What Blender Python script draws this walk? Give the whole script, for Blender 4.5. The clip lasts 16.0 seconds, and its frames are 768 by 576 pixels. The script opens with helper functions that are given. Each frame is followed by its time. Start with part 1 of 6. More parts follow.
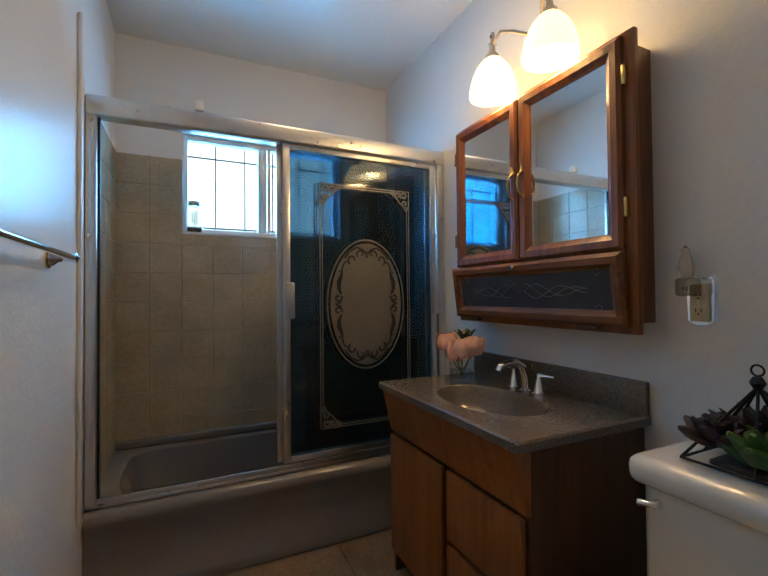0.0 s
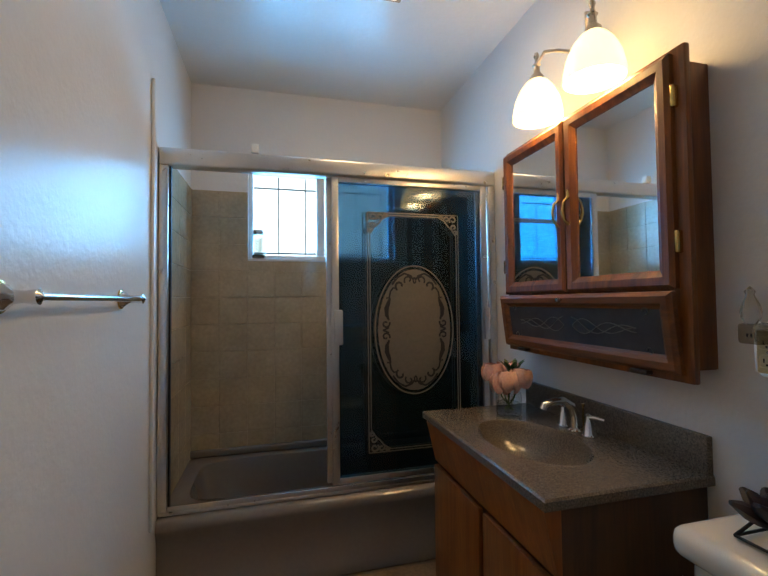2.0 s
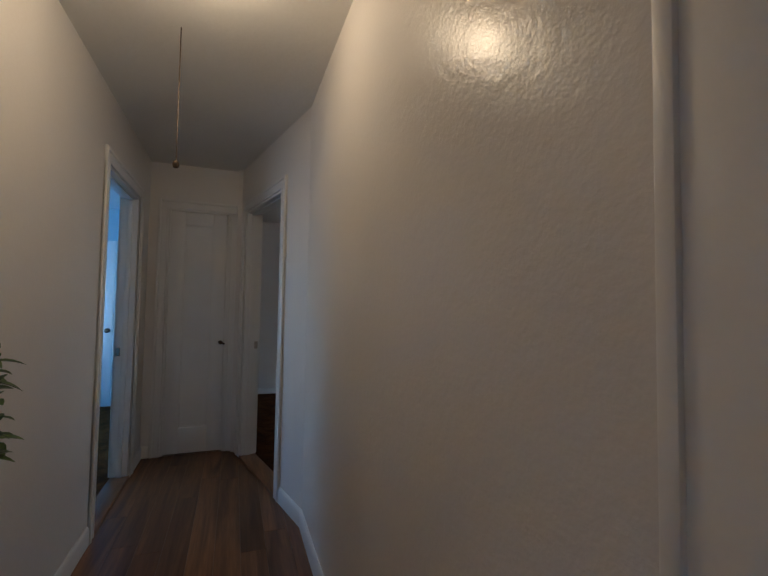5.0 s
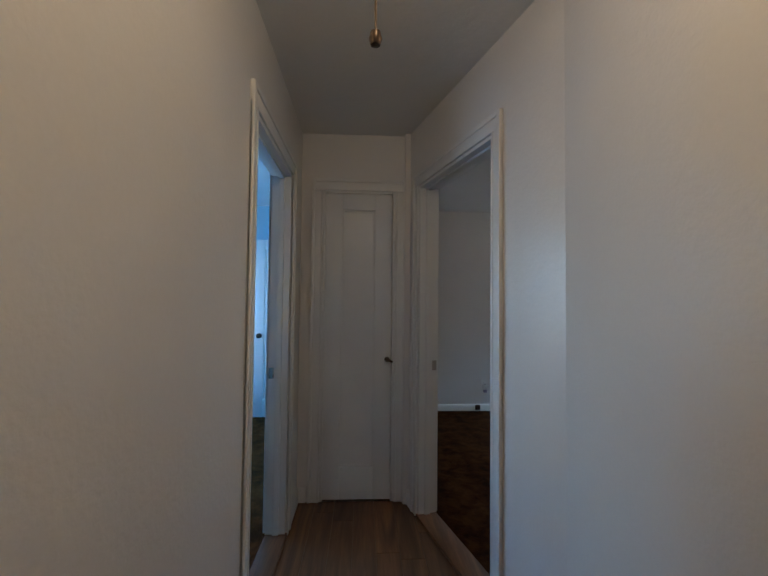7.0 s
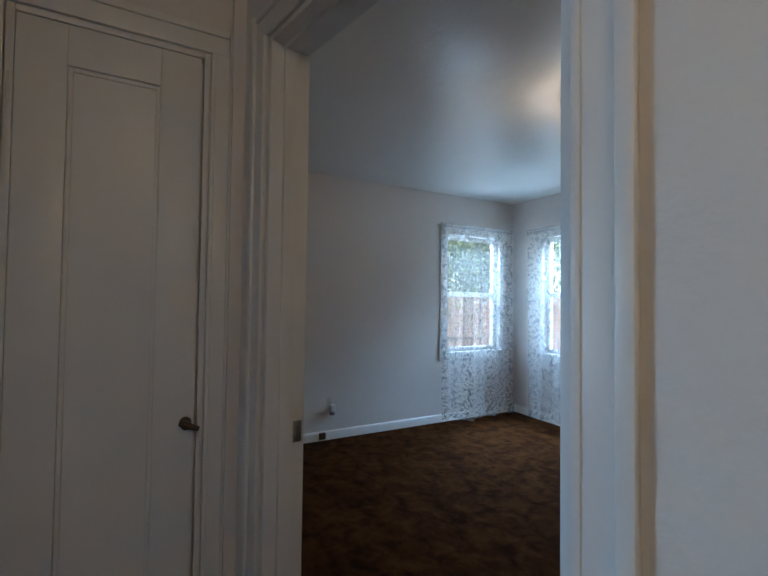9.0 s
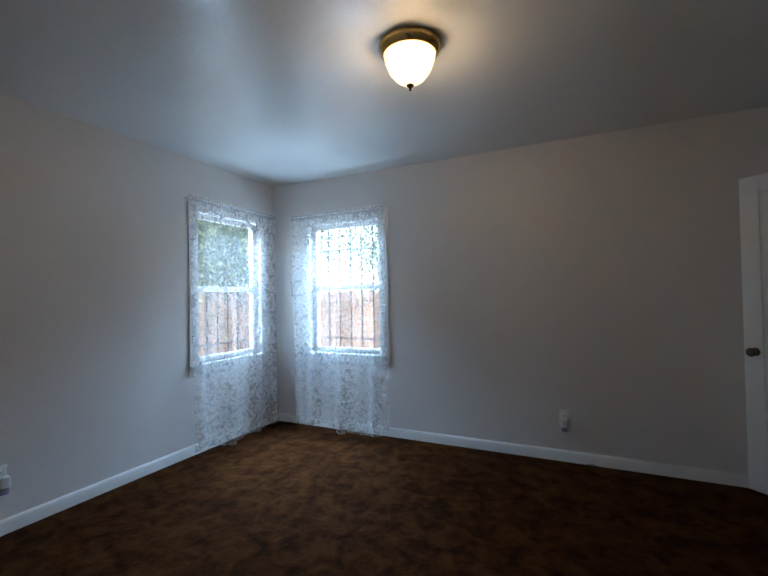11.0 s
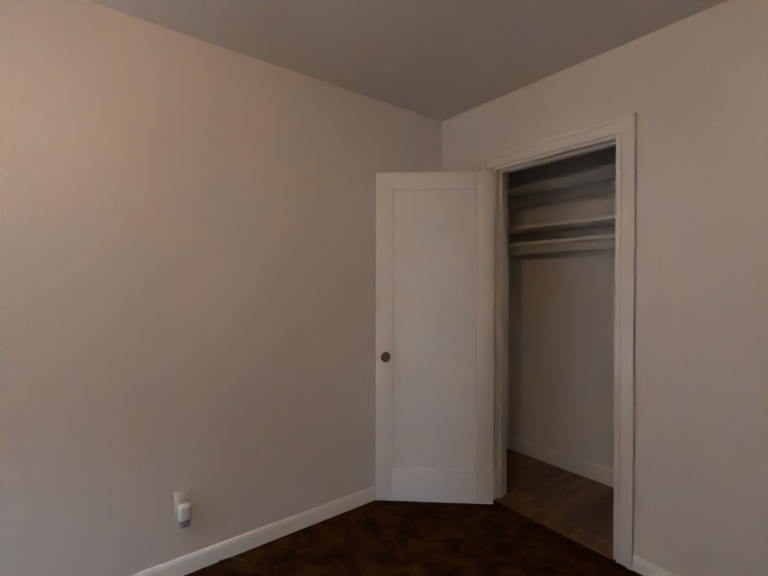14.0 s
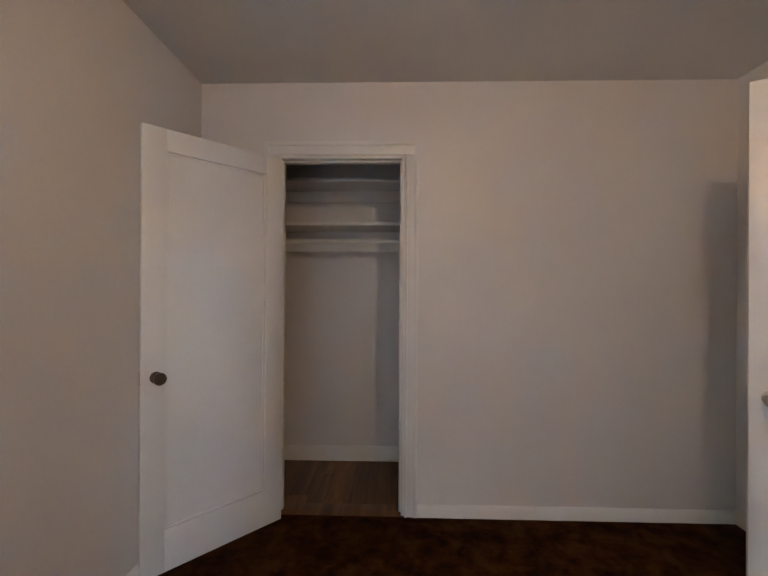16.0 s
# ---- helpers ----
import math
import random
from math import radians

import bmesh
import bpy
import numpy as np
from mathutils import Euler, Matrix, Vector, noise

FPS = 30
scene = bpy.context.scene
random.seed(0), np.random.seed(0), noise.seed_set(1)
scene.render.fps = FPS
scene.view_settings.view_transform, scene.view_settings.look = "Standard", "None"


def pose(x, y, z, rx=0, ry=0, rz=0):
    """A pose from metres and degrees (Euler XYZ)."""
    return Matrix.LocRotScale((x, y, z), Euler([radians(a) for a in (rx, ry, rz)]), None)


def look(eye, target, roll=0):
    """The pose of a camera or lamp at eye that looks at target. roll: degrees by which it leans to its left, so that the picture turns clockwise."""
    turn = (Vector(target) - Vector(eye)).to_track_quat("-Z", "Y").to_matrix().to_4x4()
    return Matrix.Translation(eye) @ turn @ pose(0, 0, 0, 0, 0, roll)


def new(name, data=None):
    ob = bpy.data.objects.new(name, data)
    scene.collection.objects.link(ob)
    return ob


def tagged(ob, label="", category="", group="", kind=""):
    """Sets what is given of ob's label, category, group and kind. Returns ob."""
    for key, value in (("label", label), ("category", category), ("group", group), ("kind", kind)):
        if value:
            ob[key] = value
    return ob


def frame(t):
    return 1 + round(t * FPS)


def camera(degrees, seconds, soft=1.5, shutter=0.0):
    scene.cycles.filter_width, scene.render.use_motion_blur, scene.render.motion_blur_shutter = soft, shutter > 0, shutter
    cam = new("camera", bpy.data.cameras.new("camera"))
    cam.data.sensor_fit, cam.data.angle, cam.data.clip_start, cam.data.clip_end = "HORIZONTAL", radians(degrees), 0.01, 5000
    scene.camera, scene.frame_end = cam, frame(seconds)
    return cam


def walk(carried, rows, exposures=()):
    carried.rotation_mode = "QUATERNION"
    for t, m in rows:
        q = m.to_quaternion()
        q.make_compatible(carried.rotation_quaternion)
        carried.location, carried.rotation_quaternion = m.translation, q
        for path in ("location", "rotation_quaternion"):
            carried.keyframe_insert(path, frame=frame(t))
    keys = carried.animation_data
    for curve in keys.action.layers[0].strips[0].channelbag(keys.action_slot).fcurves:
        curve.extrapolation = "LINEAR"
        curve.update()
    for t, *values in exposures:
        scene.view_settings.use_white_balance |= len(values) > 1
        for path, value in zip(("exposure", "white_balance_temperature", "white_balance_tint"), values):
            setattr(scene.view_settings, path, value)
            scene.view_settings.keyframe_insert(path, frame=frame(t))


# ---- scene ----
cam = camera(85.4, 16.0)
PATH = [
    (0, (0.31, 0.172, 1.087), (1.157, 1.983, 1.122), -0.5),
    (0.5, (0.267, 0.211, 1.106), (1.168, 1.996, 1.159), -0.7),
    (1, (0.242, 0.251, 1.152), (1.015, 2.095, 1.192), -0.3),
    (1.5, (0.285, 0.225, 1.165), (0.875, 2.135, 1.22), -0.5),
    (2, (0.429, 0.112, 1.182), (0.934, 2.046, 1.245), -0.6),
    (2.5, (0.574, -0.101, 1.22), (0.979, 1.856, 1.282), -0.5),
    (3, (0.664, -0.303, 1.259), (0.805, 1.691, 1.325), -0.2),
    (3.5, (0.754, -0.448, 1.265), (0.233, 1.481, 1.34), 0.1),
    (4, (0.798, -0.573, 1.248), (-0.397, 1.028, 1.337), 0.9),
    (4.5, (0.738, -0.651, 1.25), (-0.88, 0.52, 1.343), 1.3),
    (5, (0.521, -0.785, 1.252), (-1.359, -0.111, 1.343), 0.9),
    (5.2, (0.433, -0.822, 1.263), (-1.515, -0.375, 1.345), 1.1),
    (7.3, (-0.798, -1.067, 1.298), (-2.794, -0.967, 1.371), 0.6),
    (7.5, (-0.96, -1.07, 1.296), (-2.943, -0.824, 1.369), 0.5),
    (8, (-1.347, -1.055, 1.304), (-3.275, -0.525, 1.371), -0.2),
    (8.2, (-1.483, -1.03, 1.317), (-3.388, -0.424, 1.368), -0.0),
    (10.3, (-2.543, -0.811, 1.265), (-3.875, 0.679, 1.322), -0.3),
    (10.5, (-2.602, -0.771, 1.283), (-3.839, 0.8, 1.318), -0.5),
    (11, (-2.701, -0.72, 1.276), (-3.564, 1.084, 1.313), -1.0),
    (11.5, (-2.753, -0.607, 1.279), (-3.216, 1.339, 1.286), -1.0),
    (12, (-2.85, -0.393, 1.3), (-3.037, 1.599, 1.287), -0.9),
    (12.5, (-2.949, -0.134, 1.303), (-2.874, 1.864, 1.286), -0.6),
    (13, (-3.067, 0.153, 1.313), (-2.617, 2.102, 1.278), -0.6),
    (13.5, (-3.173, 0.429, 1.31), (-2.31, 2.233, 1.278), -0.1),
    (14, (-3.279, 0.67, 1.317), (-2.052, 2.249, 1.299), 0.1),
    (14.5, (-3.433, 0.891, 1.3), (-1.898, 2.173, 1.297), 0.3),
    (15, (-3.528, 1.147, 1.283), (-1.771, 2.103, 1.281), 0.4),
    (15.5, (-3.557, 1.41, 1.272), (-1.636, 1.965, 1.275), 0.2),
    (16, (-3.53, 1.588, 1.278), (-1.531, 1.644, 1.282), 0.3),
]
walk(cam, [(t, look(eye, target, roll)) for t, eye, target, roll in PATH], [(0.0, 2.25, 6300, -4), (3.5, 2.3, 6500, -3), (5.0, 2.75, 6000, 6), (8.0, 3.05, 6100, 4), (10.5, 3.2, 6250, 6), (12.5, 3.4, 7400, 13), (13.0, 3.6, 8300, 18), (13.5, 4.2, 8500, 19), (14.5, 4.6, 7900, 19), (16.0, 4.65, 7700, 17)])

# ---- light ----
world = bpy.data.worlds.new("sky")
scene.world = world
world.use_nodes = True
wn, wl = world.node_tree.nodes, world.node_tree.links
sky = wn.new("ShaderNodeTexSky")
sky.sky_type, sky.sun_disc = "NISHITA", False
sky.sun_elevation, sky.sun_rotation = radians(52), radians(150)
wn["Background"].inputs["Strength"].default_value = 0.15
wl.new(sky.outputs[0], wn["Background"].inputs["Color"])
sun_data = bpy.data.lights.new("sun", "SUN")
sun_data.energy, sun_data.angle, sun_data.color = 3.0, radians(0.5), (1.0, 0.95, 0.88)
sun = new("sun", sun_data)
sun.matrix_basis = look((0, 0, 0), (-0.5 * math.cos(radians(52)), 0.866 * math.cos(radians(52)), -math.sin(radians(52))))


def bulb(name, loc, watts, radius, color=(1.0, 0.60, 0.28)):
    d = bpy.data.lights.new(name, "POINT")
    d.energy, d.shadow_soft_size, d.color = watts, radius, color
    o = new(name, d)
    o.location = loc
    return o


def window_light(name, loc, target, w, h, watts, color):
    d = bpy.data.lights.new(name, "AREA")
    d.shape, d.size, d.size_y, d.energy, d.color = "RECTANGLE", w, h, watts, color
    o = new(name, d)
    o.matrix_basis = look(loc, target)
    return o


DAY = (0.09, 0.44, 1.0)
SOFT_DAY = (0.46, 0.70, 1.0)
# Area lamps added at the windows stand in for skylight and ground bounce.
window_light("window_light_bath", (0.72, 3.0, 1.70), (0.72, 2.0, 1.70), 1.3, 0.85, 10.5, DAY)
# The other room's window is unseen; lamp aimed west to spare the hall.
window_light("window_light_other", (-3.75, -3.46, 1.4), (-4.75, -2.0, 1.2), 1.1, 1.2, 3.2, DAY)
window_light("window_light_north", (-4.75, 3.42, 2.50), (-5.15, 1.7, 1.1), 1.0, 0.6, 32, SOFT_DAY)
window_light("window_bounce_north", (-4.75, 3.30, 0.30), (-4.3, 1.2, 2.3), 1.0, 0.4, 5, SOFT_DAY)
window_light("window_bounce_west", (-6.20, 2.1, 0.30), (-4.2, 1.6, 2.3), 1.0, 0.4, 5, SOFT_DAY)
window_light("window_light_west", (-6.25, 2.1, 2.52), (-4.6, 2.05, 0.9), 1.0, 0.55, 29, SOFT_DAY)


# ---- materials ----
def material(name):
    m = bpy.data.materials.new(name)
    m.use_nodes = True
    nt = m.node_tree
    return m, nt.nodes, nt.links, nt.nodes["Principled BSDF"]


def surface(name, base, rough=0.5, metal=0.0, var=0.12, scale=3.0, bump=0.0, bscale=60.0, coat=0.0, grain=None, spec=None, fine=0.05, per=0.0, stretch=(1, 1, 1), rvar=0.08, bumps2=0.0, bscale2=8.0, dist=0.002):
    """A base colour with soft stains, fine grain, uneven gloss and relief, in metres."""
    m, n, l, p = material(name)
    mp = n.new("ShaderNodeMapping")
    mp.inputs["Scale"].default_value = stretch
    geo = n.new("ShaderNodeNewGeometry")
    l.new(geo.outputs["Position"], mp.inputs["Vector"])
    big = n.new("ShaderNodeTexNoise")
    big.inputs["Scale"].default_value, big.inputs["Detail"].default_value = scale, 5
    small = n.new("ShaderNodeTexNoise")
    small.inputs["Scale"].default_value, small.inputs["Detail"].default_value = bscale, 3
    l.new(mp.outputs[0], big.inputs["Vector"])
    l.new(mp.outputs[0], small.inputs["Vector"])
    ramp = n.new("ShaderNodeValToRGB")
    dark = grain or tuple(c * (1 - var) for c in base)
    ramp.color_ramp.elements[0].position, ramp.color_ramp.elements[1].position = 0.32, 0.68
    ramp.color_ramp.elements[0].color, ramp.color_ramp.elements[1].color = (*dark, 1), (*base, 1)
    l.new(big.outputs["Fac"], ramp.inputs[0])
    mul = n.new("ShaderNodeMixRGB")
    mul.blend_type = "OVERLAY"
    mul.inputs[0].default_value = fine * 4
    l.new(ramp.outputs[0], mul.inputs[1])
    l.new(small.outputs["Fac"], mul.inputs[2])
    out = mul.outputs[0]
    if per:
        info = n.new("ShaderNodeObjectInfo")
        hsv = n.new("ShaderNodeHueSaturation")
        rng = n.new("ShaderNodeMapRange")
        rng.inputs["To Min"].default_value, rng.inputs["To Max"].default_value = 1 - per, 1 + per
        l.new(info.outputs["Random"], rng.inputs["Value"])
        l.new(rng.outputs[0], hsv.inputs["Value"])
        l.new(out, hsv.inputs["Color"])
        out = hsv.outputs[0]
    l.new(out, p.inputs["Base Color"])
    rr = n.new("ShaderNodeMapRange")
    rr.inputs["To Min"].default_value, rr.inputs["To Max"].default_value = max(0.02, rough - rvar), rough + rvar
    l.new(big.outputs["Fac"], rr.inputs["Value"])
    l.new(rr.outputs[0], p.inputs["Roughness"])
    p.inputs["Metallic"].default_value = metal
    p.inputs["Coat Weight"].default_value = coat
    p.inputs["Coat Roughness"].default_value = 0.12
    if spec is not None:
        p.inputs["Specular IOR Level"].default_value = spec
    if bump:
        b = n.new("ShaderNodeBump")
        b.inputs["Strength"].default_value, b.inputs["Distance"].default_value = bump, dist
        h = small.outputs["Fac"]
        if bumps2:
            mid = n.new("ShaderNodeTexNoise")
            mid.inputs["Scale"].default_value, mid.inputs["Detail"].default_value = bscale2, 4
            l.new(mp.outputs[0], mid.inputs["Vector"])
            ma = n.new("ShaderNodeMath")
            ma.operation = "MULTIPLY_ADD"
            ma.inputs[1].default_value = bumps2
            l.new(mid.outputs["Fac"], ma.inputs[0])
            l.new(h, ma.inputs[2])
            h = ma.outputs[0]
        l.new(h, b.inputs["Height"])
        l.new(b.outputs[0], p.inputs["Normal"])
    return m


def wood(name, light, dark, axis=2, rough=0.35, coat=0.3, per=0.0, ring=14.0):
    """Long-grained timber, the grain along one axis."""
    m, n, l, p = material(name)
    geo = n.new("ShaderNodeNewGeometry")
    mp = n.new("ShaderNodeMapping")
    sc = [ring, ring, ring]
    sc[axis] = ring * 0.07
    mp.inputs["Scale"].default_value = sc
    l.new(geo.outputs["Position"], mp.inputs["Vector"])
    src = mp.outputs[0]
    if per:
        info = n.new("ShaderNodeObjectInfo")
        off = n.new("ShaderNodeVectorMath")
        off.operation = "MULTIPLY_ADD"
        off.inputs[1].default_value = (1, 1, 1)
        cm = n.new("ShaderNodeCombineXYZ")
        m9 = n.new("ShaderNodeMath")
        m9.operation, m9.inputs[1].default_value = "MULTIPLY", 90.0
        l.new(info.outputs["Random"], m9.inputs[0])
        for i in range(3):
            l.new(m9.outputs[0], cm.inputs[i])
        l.new(src, off.inputs[0])
        l.new(cm.outputs[0], off.inputs[2])
        src = off.outputs[0]
    a = n.new("ShaderNodeTexNoise")
    a.inputs["Scale"].default_value, a.inputs["Detail"].default_value, a.inputs["Distortion"].default_value = 1.0, 6, 1.2
    b = n.new("ShaderNodeTexNoise")
    b.inputs["Scale"].default_value, b.inputs["Detail"].default_value = 9.0, 3
    l.new(src, a.inputs["Vector"])
    l.new(src, b.inputs["Vector"])
    r = n.new("ShaderNodeValToRGB")
    r.color_ramp.elements[0].position, r.color_ramp.elements[1].position = 0.3, 0.7
    r.color_ramp.elements[0].color, r.color_ramp.elements[1].color = (*dark, 1), (*light, 1)
    l.new(a.outputs["Fac"], r.inputs[0])
    mx = n.new("ShaderNodeMixRGB")
    mx.blend_type, mx.inputs[0].default_value = "OVERLAY", 0.45
    l.new(r.outputs[0], mx.inputs[1])
    l.new(b.outputs["Fac"], mx.inputs[2])
    out = mx.outputs[0]
    if per:
        hsv = n.new("ShaderNodeHueSaturation")
        rng = n.new("ShaderNodeMapRange")
        rng.inputs["To Min"].default_value, rng.inputs["To Max"].default_value = 1 - per, 1 + per
        l.new(info.outputs["Random"], rng.inputs["Value"])
        l.new(rng.outputs[0], hsv.inputs["Value"])
        l.new(out, hsv.inputs["Color"])
        out = hsv.outputs[0]
    l.new(out, p.inputs["Base Color"])
    p.inputs["Roughness"].default_value, p.inputs["Coat Weight"].default_value = rough, coat
    p.inputs["Coat Roughness"].default_value = 0.15
    bp = n.new("ShaderNodeBump")
    bp.inputs["Strength"].default_value, bp.inputs["Distance"].default_value = 0.25, 0.001
    l.new(b.outputs["Fac"], bp.inputs["Height"])
    l.new(bp.outputs[0], p.inputs["Normal"])
    return m


def pane(name, tint, gloss=0.02, ior=1.45):
    """Flat glass: tinted straight through, with a mirror gloss at its surface."""
    m, n, l, p = material(name)
    n.remove(p)
    t, g, x = n.new("ShaderNodeBsdfTransparent"), n.new("ShaderNodeBsdfGlossy"), n.new("ShaderNodeMixShader")
    w, q, f = n.new("ShaderNodeLayerWeight"), n.new("ShaderNodeMath"), n.new("ShaderNodeMapRange")
    t.inputs[0].default_value = (*tint, 1)
    g.inputs["Roughness"].default_value = gloss
    w.inputs["Blend"].default_value = 0.5
    q.operation, q.inputs[1].default_value = "POWER", 5.0
    f.inputs["To Min"].default_value = ((ior - 1) / (ior + 1)) ** 2
    l.new(w.outputs["Facing"], q.inputs[0])
    l.new(q.outputs[0], f.inputs["Value"])
    l.new(f.outputs[0], x.inputs[0])
    l.new(t.outputs[0], x.inputs[1])
    l.new(g.outputs[0], x.inputs[2])
    l.new(x.outputs[0], n["Material Output"].inputs[0])
    return m


def glow(name, color, strength):
    m, n, l, p = material(name)
    p.inputs["Base Color"].default_value = (0.9, 0.85, 0.75, 1)
    p.inputs["Emission Color"].default_value = (*color, 1)
    p.inputs["Emission Strength"].default_value = strength
    p.inputs["Roughness"].default_value = 0.25
    return m


def sheer(name, lace=True):
    """Thin white net: part see-through, part lit through, with lace flowers."""
    m, n, l, p = material(name)
    n.remove(p)
    geo = n.new("ShaderNodeNewGeometry")
    v = n.new("ShaderNodeTexVoronoi")
    v.feature, v.inputs["Scale"].default_value = "DISTANCE_TO_EDGE", 34.0
    ns = n.new("ShaderNodeTexNoise")
    ns.inputs["Scale"].default_value, ns.inputs["Detail"].default_value = 28.0, 3
    l.new(geo.outputs["Position"], v.inputs["Vector"])
    l.new(geo.outputs["Position"], ns.inputs["Vector"])
    r1, r2 = n.new("ShaderNodeValToRGB"), n.new("ShaderNodeValToRGB")
    r1.color_ramp.elements[0].position, r1.color_ramp.elements[1].position = 0.03, 0.10
    r1.color_ramp.elements[0].color, r1.color_ramp.elements[1].color = (1, 1, 1, 1), (0, 0, 0, 1)
    r2.color_ramp.elements[0].position, r2.color_ramp.elements[1].position = 0.5, 0.58
    l.new(v.outputs["Distance"], r1.inputs[0])
    l.new(ns.outputs["Fac"], r2.inputs[0])
    mx = n.new("ShaderNodeMath")
    mx.operation = "MAXIMUM"
    l.new(r1.outputs[0], mx.inputs[0])
    l.new(r2.outputs[0], mx.inputs[1])
    rg = n.new("ShaderNodeMapRange")
    rg.inputs["To Min"].default_value, rg.inputs["To Max"].default_value = (0.24, 0.29) if lace else (0.30, 0.34)
    l.new(mx.outputs[0], rg.inputs["Value"])
    d, t, tr = n.new("ShaderNodeBsdfDiffuse"), n.new("ShaderNodeBsdfTranslucent"), n.new("ShaderNodeBsdfTransparent")
    d.inputs[0].default_value = t.inputs[0].default_value = (0.86, 0.88, 0.9, 1)
    a, b = n.new("ShaderNodeMixShader"), n.new("ShaderNodeMixShader")
    a.inputs[0].default_value = 0.18
    l.new(d.outputs[0], a.inputs[1])
    l.new(t.outputs[0], a.inputs[2])
    l.new(rg.outputs[0], b.inputs[0])
    l.new(tr.outputs[0], b.inputs[1])
    l.new(a.outputs[0], b.inputs[2])
    l.new(b.outputs[0], n["Material Output"].inputs[0])
    return m


def shag(name, dark, mid, light):
    """Worn cut-pile carpet: crushed tufts in three tones, with deep uneven relief."""
    m, n, l, p = material(name)
    geo = n.new("ShaderNodeNewGeometry")
    tex = []
    for sc, det, dis in ((2.2, 3, 0.6), (9.0, 4, 0.5), (30.0, 3, 0.4), (150.0, 2, 0.0)):
        t = n.new("ShaderNodeTexNoise")
        t.inputs["Scale"].default_value, t.inputs["Detail"].default_value, t.inputs["Distortion"].default_value = sc, det, dis
        l.new(geo.outputs["Position"], t.inputs["Vector"])
        tex.append(t.outputs["Fac"])

    def weigh(a, k, add):
        q = n.new("ShaderNodeMath")
        q.operation = "MULTIPLY_ADD"
        q.inputs[1].default_value = k
        l.new(a, q.inputs[0])
        if isinstance(add, float):
            q.inputs[2].default_value = add
        else:
            l.new(add, q.inputs[2])
        return q.outputs[0]

    tone = weigh(tex[3], 0.22, weigh(tex[2], 0.4, weigh(tex[1], 1.1, weigh(tex[0], 0.3, -0.51))))
    r = n.new("ShaderNodeValToRGB")
    e = r.color_ramp.elements
    e[0].position, e[1].position = 0.28, 0.78
    e[0].color, e[1].color = (*dark, 1), (*light, 1)
    c = e.new(0.5)
    c.color = (*mid, 1)
    l.new(tone, r.inputs[0])
    l.new(r.outputs[0], p.inputs["Base Color"])
    p.inputs["Roughness"].default_value, p.inputs["Specular IOR Level"].default_value = 0.95, 0.05
    b = n.new("ShaderNodeBump")
    b.inputs["Strength"].default_value, b.inputs["Distance"].default_value = 0.55, 0.012
    l.new(weigh(tex[3], 0.6, weigh(tex[2], 1.0, tex[1])), b.inputs["Height"])
    l.new(b.outputs[0], p.inputs["Normal"])
    return m


WALL = surface("plaster_paint", (0.78, 0.755, 0.73), 0.3, var=0.05, scale=1.6, coat=0.06, spec=0.4, bump=0.32, bscale=110, fine=0.02, bumps2=2.5, bscale2=45, dist=0.0016, rvar=0.04)
BEDWALL = surface("bedroom_paint", (0.76, 0.73, 0.71), 0.4, var=0.05, scale=1.2, bump=0.2, bscale=80, fine=0.02, bumps2=2.0, bscale2=14, dist=0.0015)
CEIL = surface("ceiling_paint", (0.77, 0.76, 0.735), 0.3, var=0.05, scale=1.5, coat=0.2, bump=0.35, bscale=60, fine=0.02, bumps2=4.0, bscale2=12, dist=0.002, rvar=0.04)
TRIM = surface("gloss_trim_paint", (0.80, 0.79, 0.77), 0.35, rvar=0.04, var=0.05, scale=4, bump=0.08, bscale=90, fine=0.02)
# The other room's blue daylight is put into this wall colour.
BLUELITWALL = surface("blue_daylit_paint", (0.50, 0.68, 0.76), 0.5, var=0.05, scale=1.3, bump=0.15, bscale=70, fine=0.02)
CARPET = shag("brown_carpet", (0.019, 0.0055, 0.0014), (0.042, 0.0135, 0.0034), (0.074, 0.0285, 0.0085))
OLIVE = shag("olive_carpet", (0.04, 0.013, 0.0035), (0.085, 0.03, 0.0075), (0.15, 0.065, 0.02))
PLANK = wood("laminate_plank", (0.24, 0.112, 0.048), (0.07, 0.03, 0.012), 0, 0.45, 0.05, per=0.25, ring=10)
OAK = wood("oak_stain", (0.27, 0.085, 0.015), (0.10, 0.027, 0.004), 2, 0.4, 0.15, ring=22)
OAKH = wood("oak_stain_across", (0.27, 0.085, 0.015), (0.10, 0.027, 0.004), 1, 0.4, 0.15, ring=22)
# Darker tone of the vanity oak: sides, face frame, cabinet floor and toe kick.
OAKD = wood("vanity_oak_darker", (0.10, 0.037, 0.010), (0.042, 0.015, 0.004), 2, 0.45, 0.15, ring=16)
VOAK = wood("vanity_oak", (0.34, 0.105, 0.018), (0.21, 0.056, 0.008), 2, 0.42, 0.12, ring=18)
TUB = surface("taupe_enamel", (0.20, 0.175, 0.16), 0.2, rvar=0.03, var=0.06, scale=3, coat=0.4, fine=0.02)
TILE = surface("beige_wall_tile", (0.50, 0.40, 0.265), 0.2, rvar=0.04, var=0.16, scale=7, bump=0.06, bscale=50, fine=0.06, per=0.025, coat=0.2)
GROUT = surface("wall_grout", (0.52, 0.42, 0.29), 0.8, var=0.1, scale=9, bump=0.3, bscale=120)
FTILE = surface("vinyl_floor_tile", (0.34, 0.225, 0.135), 0.42, var=0.3, scale=9, bump=0.1, bscale=60, fine=0.12, grain=(0.22, 0.14, 0.085), per=0.06)
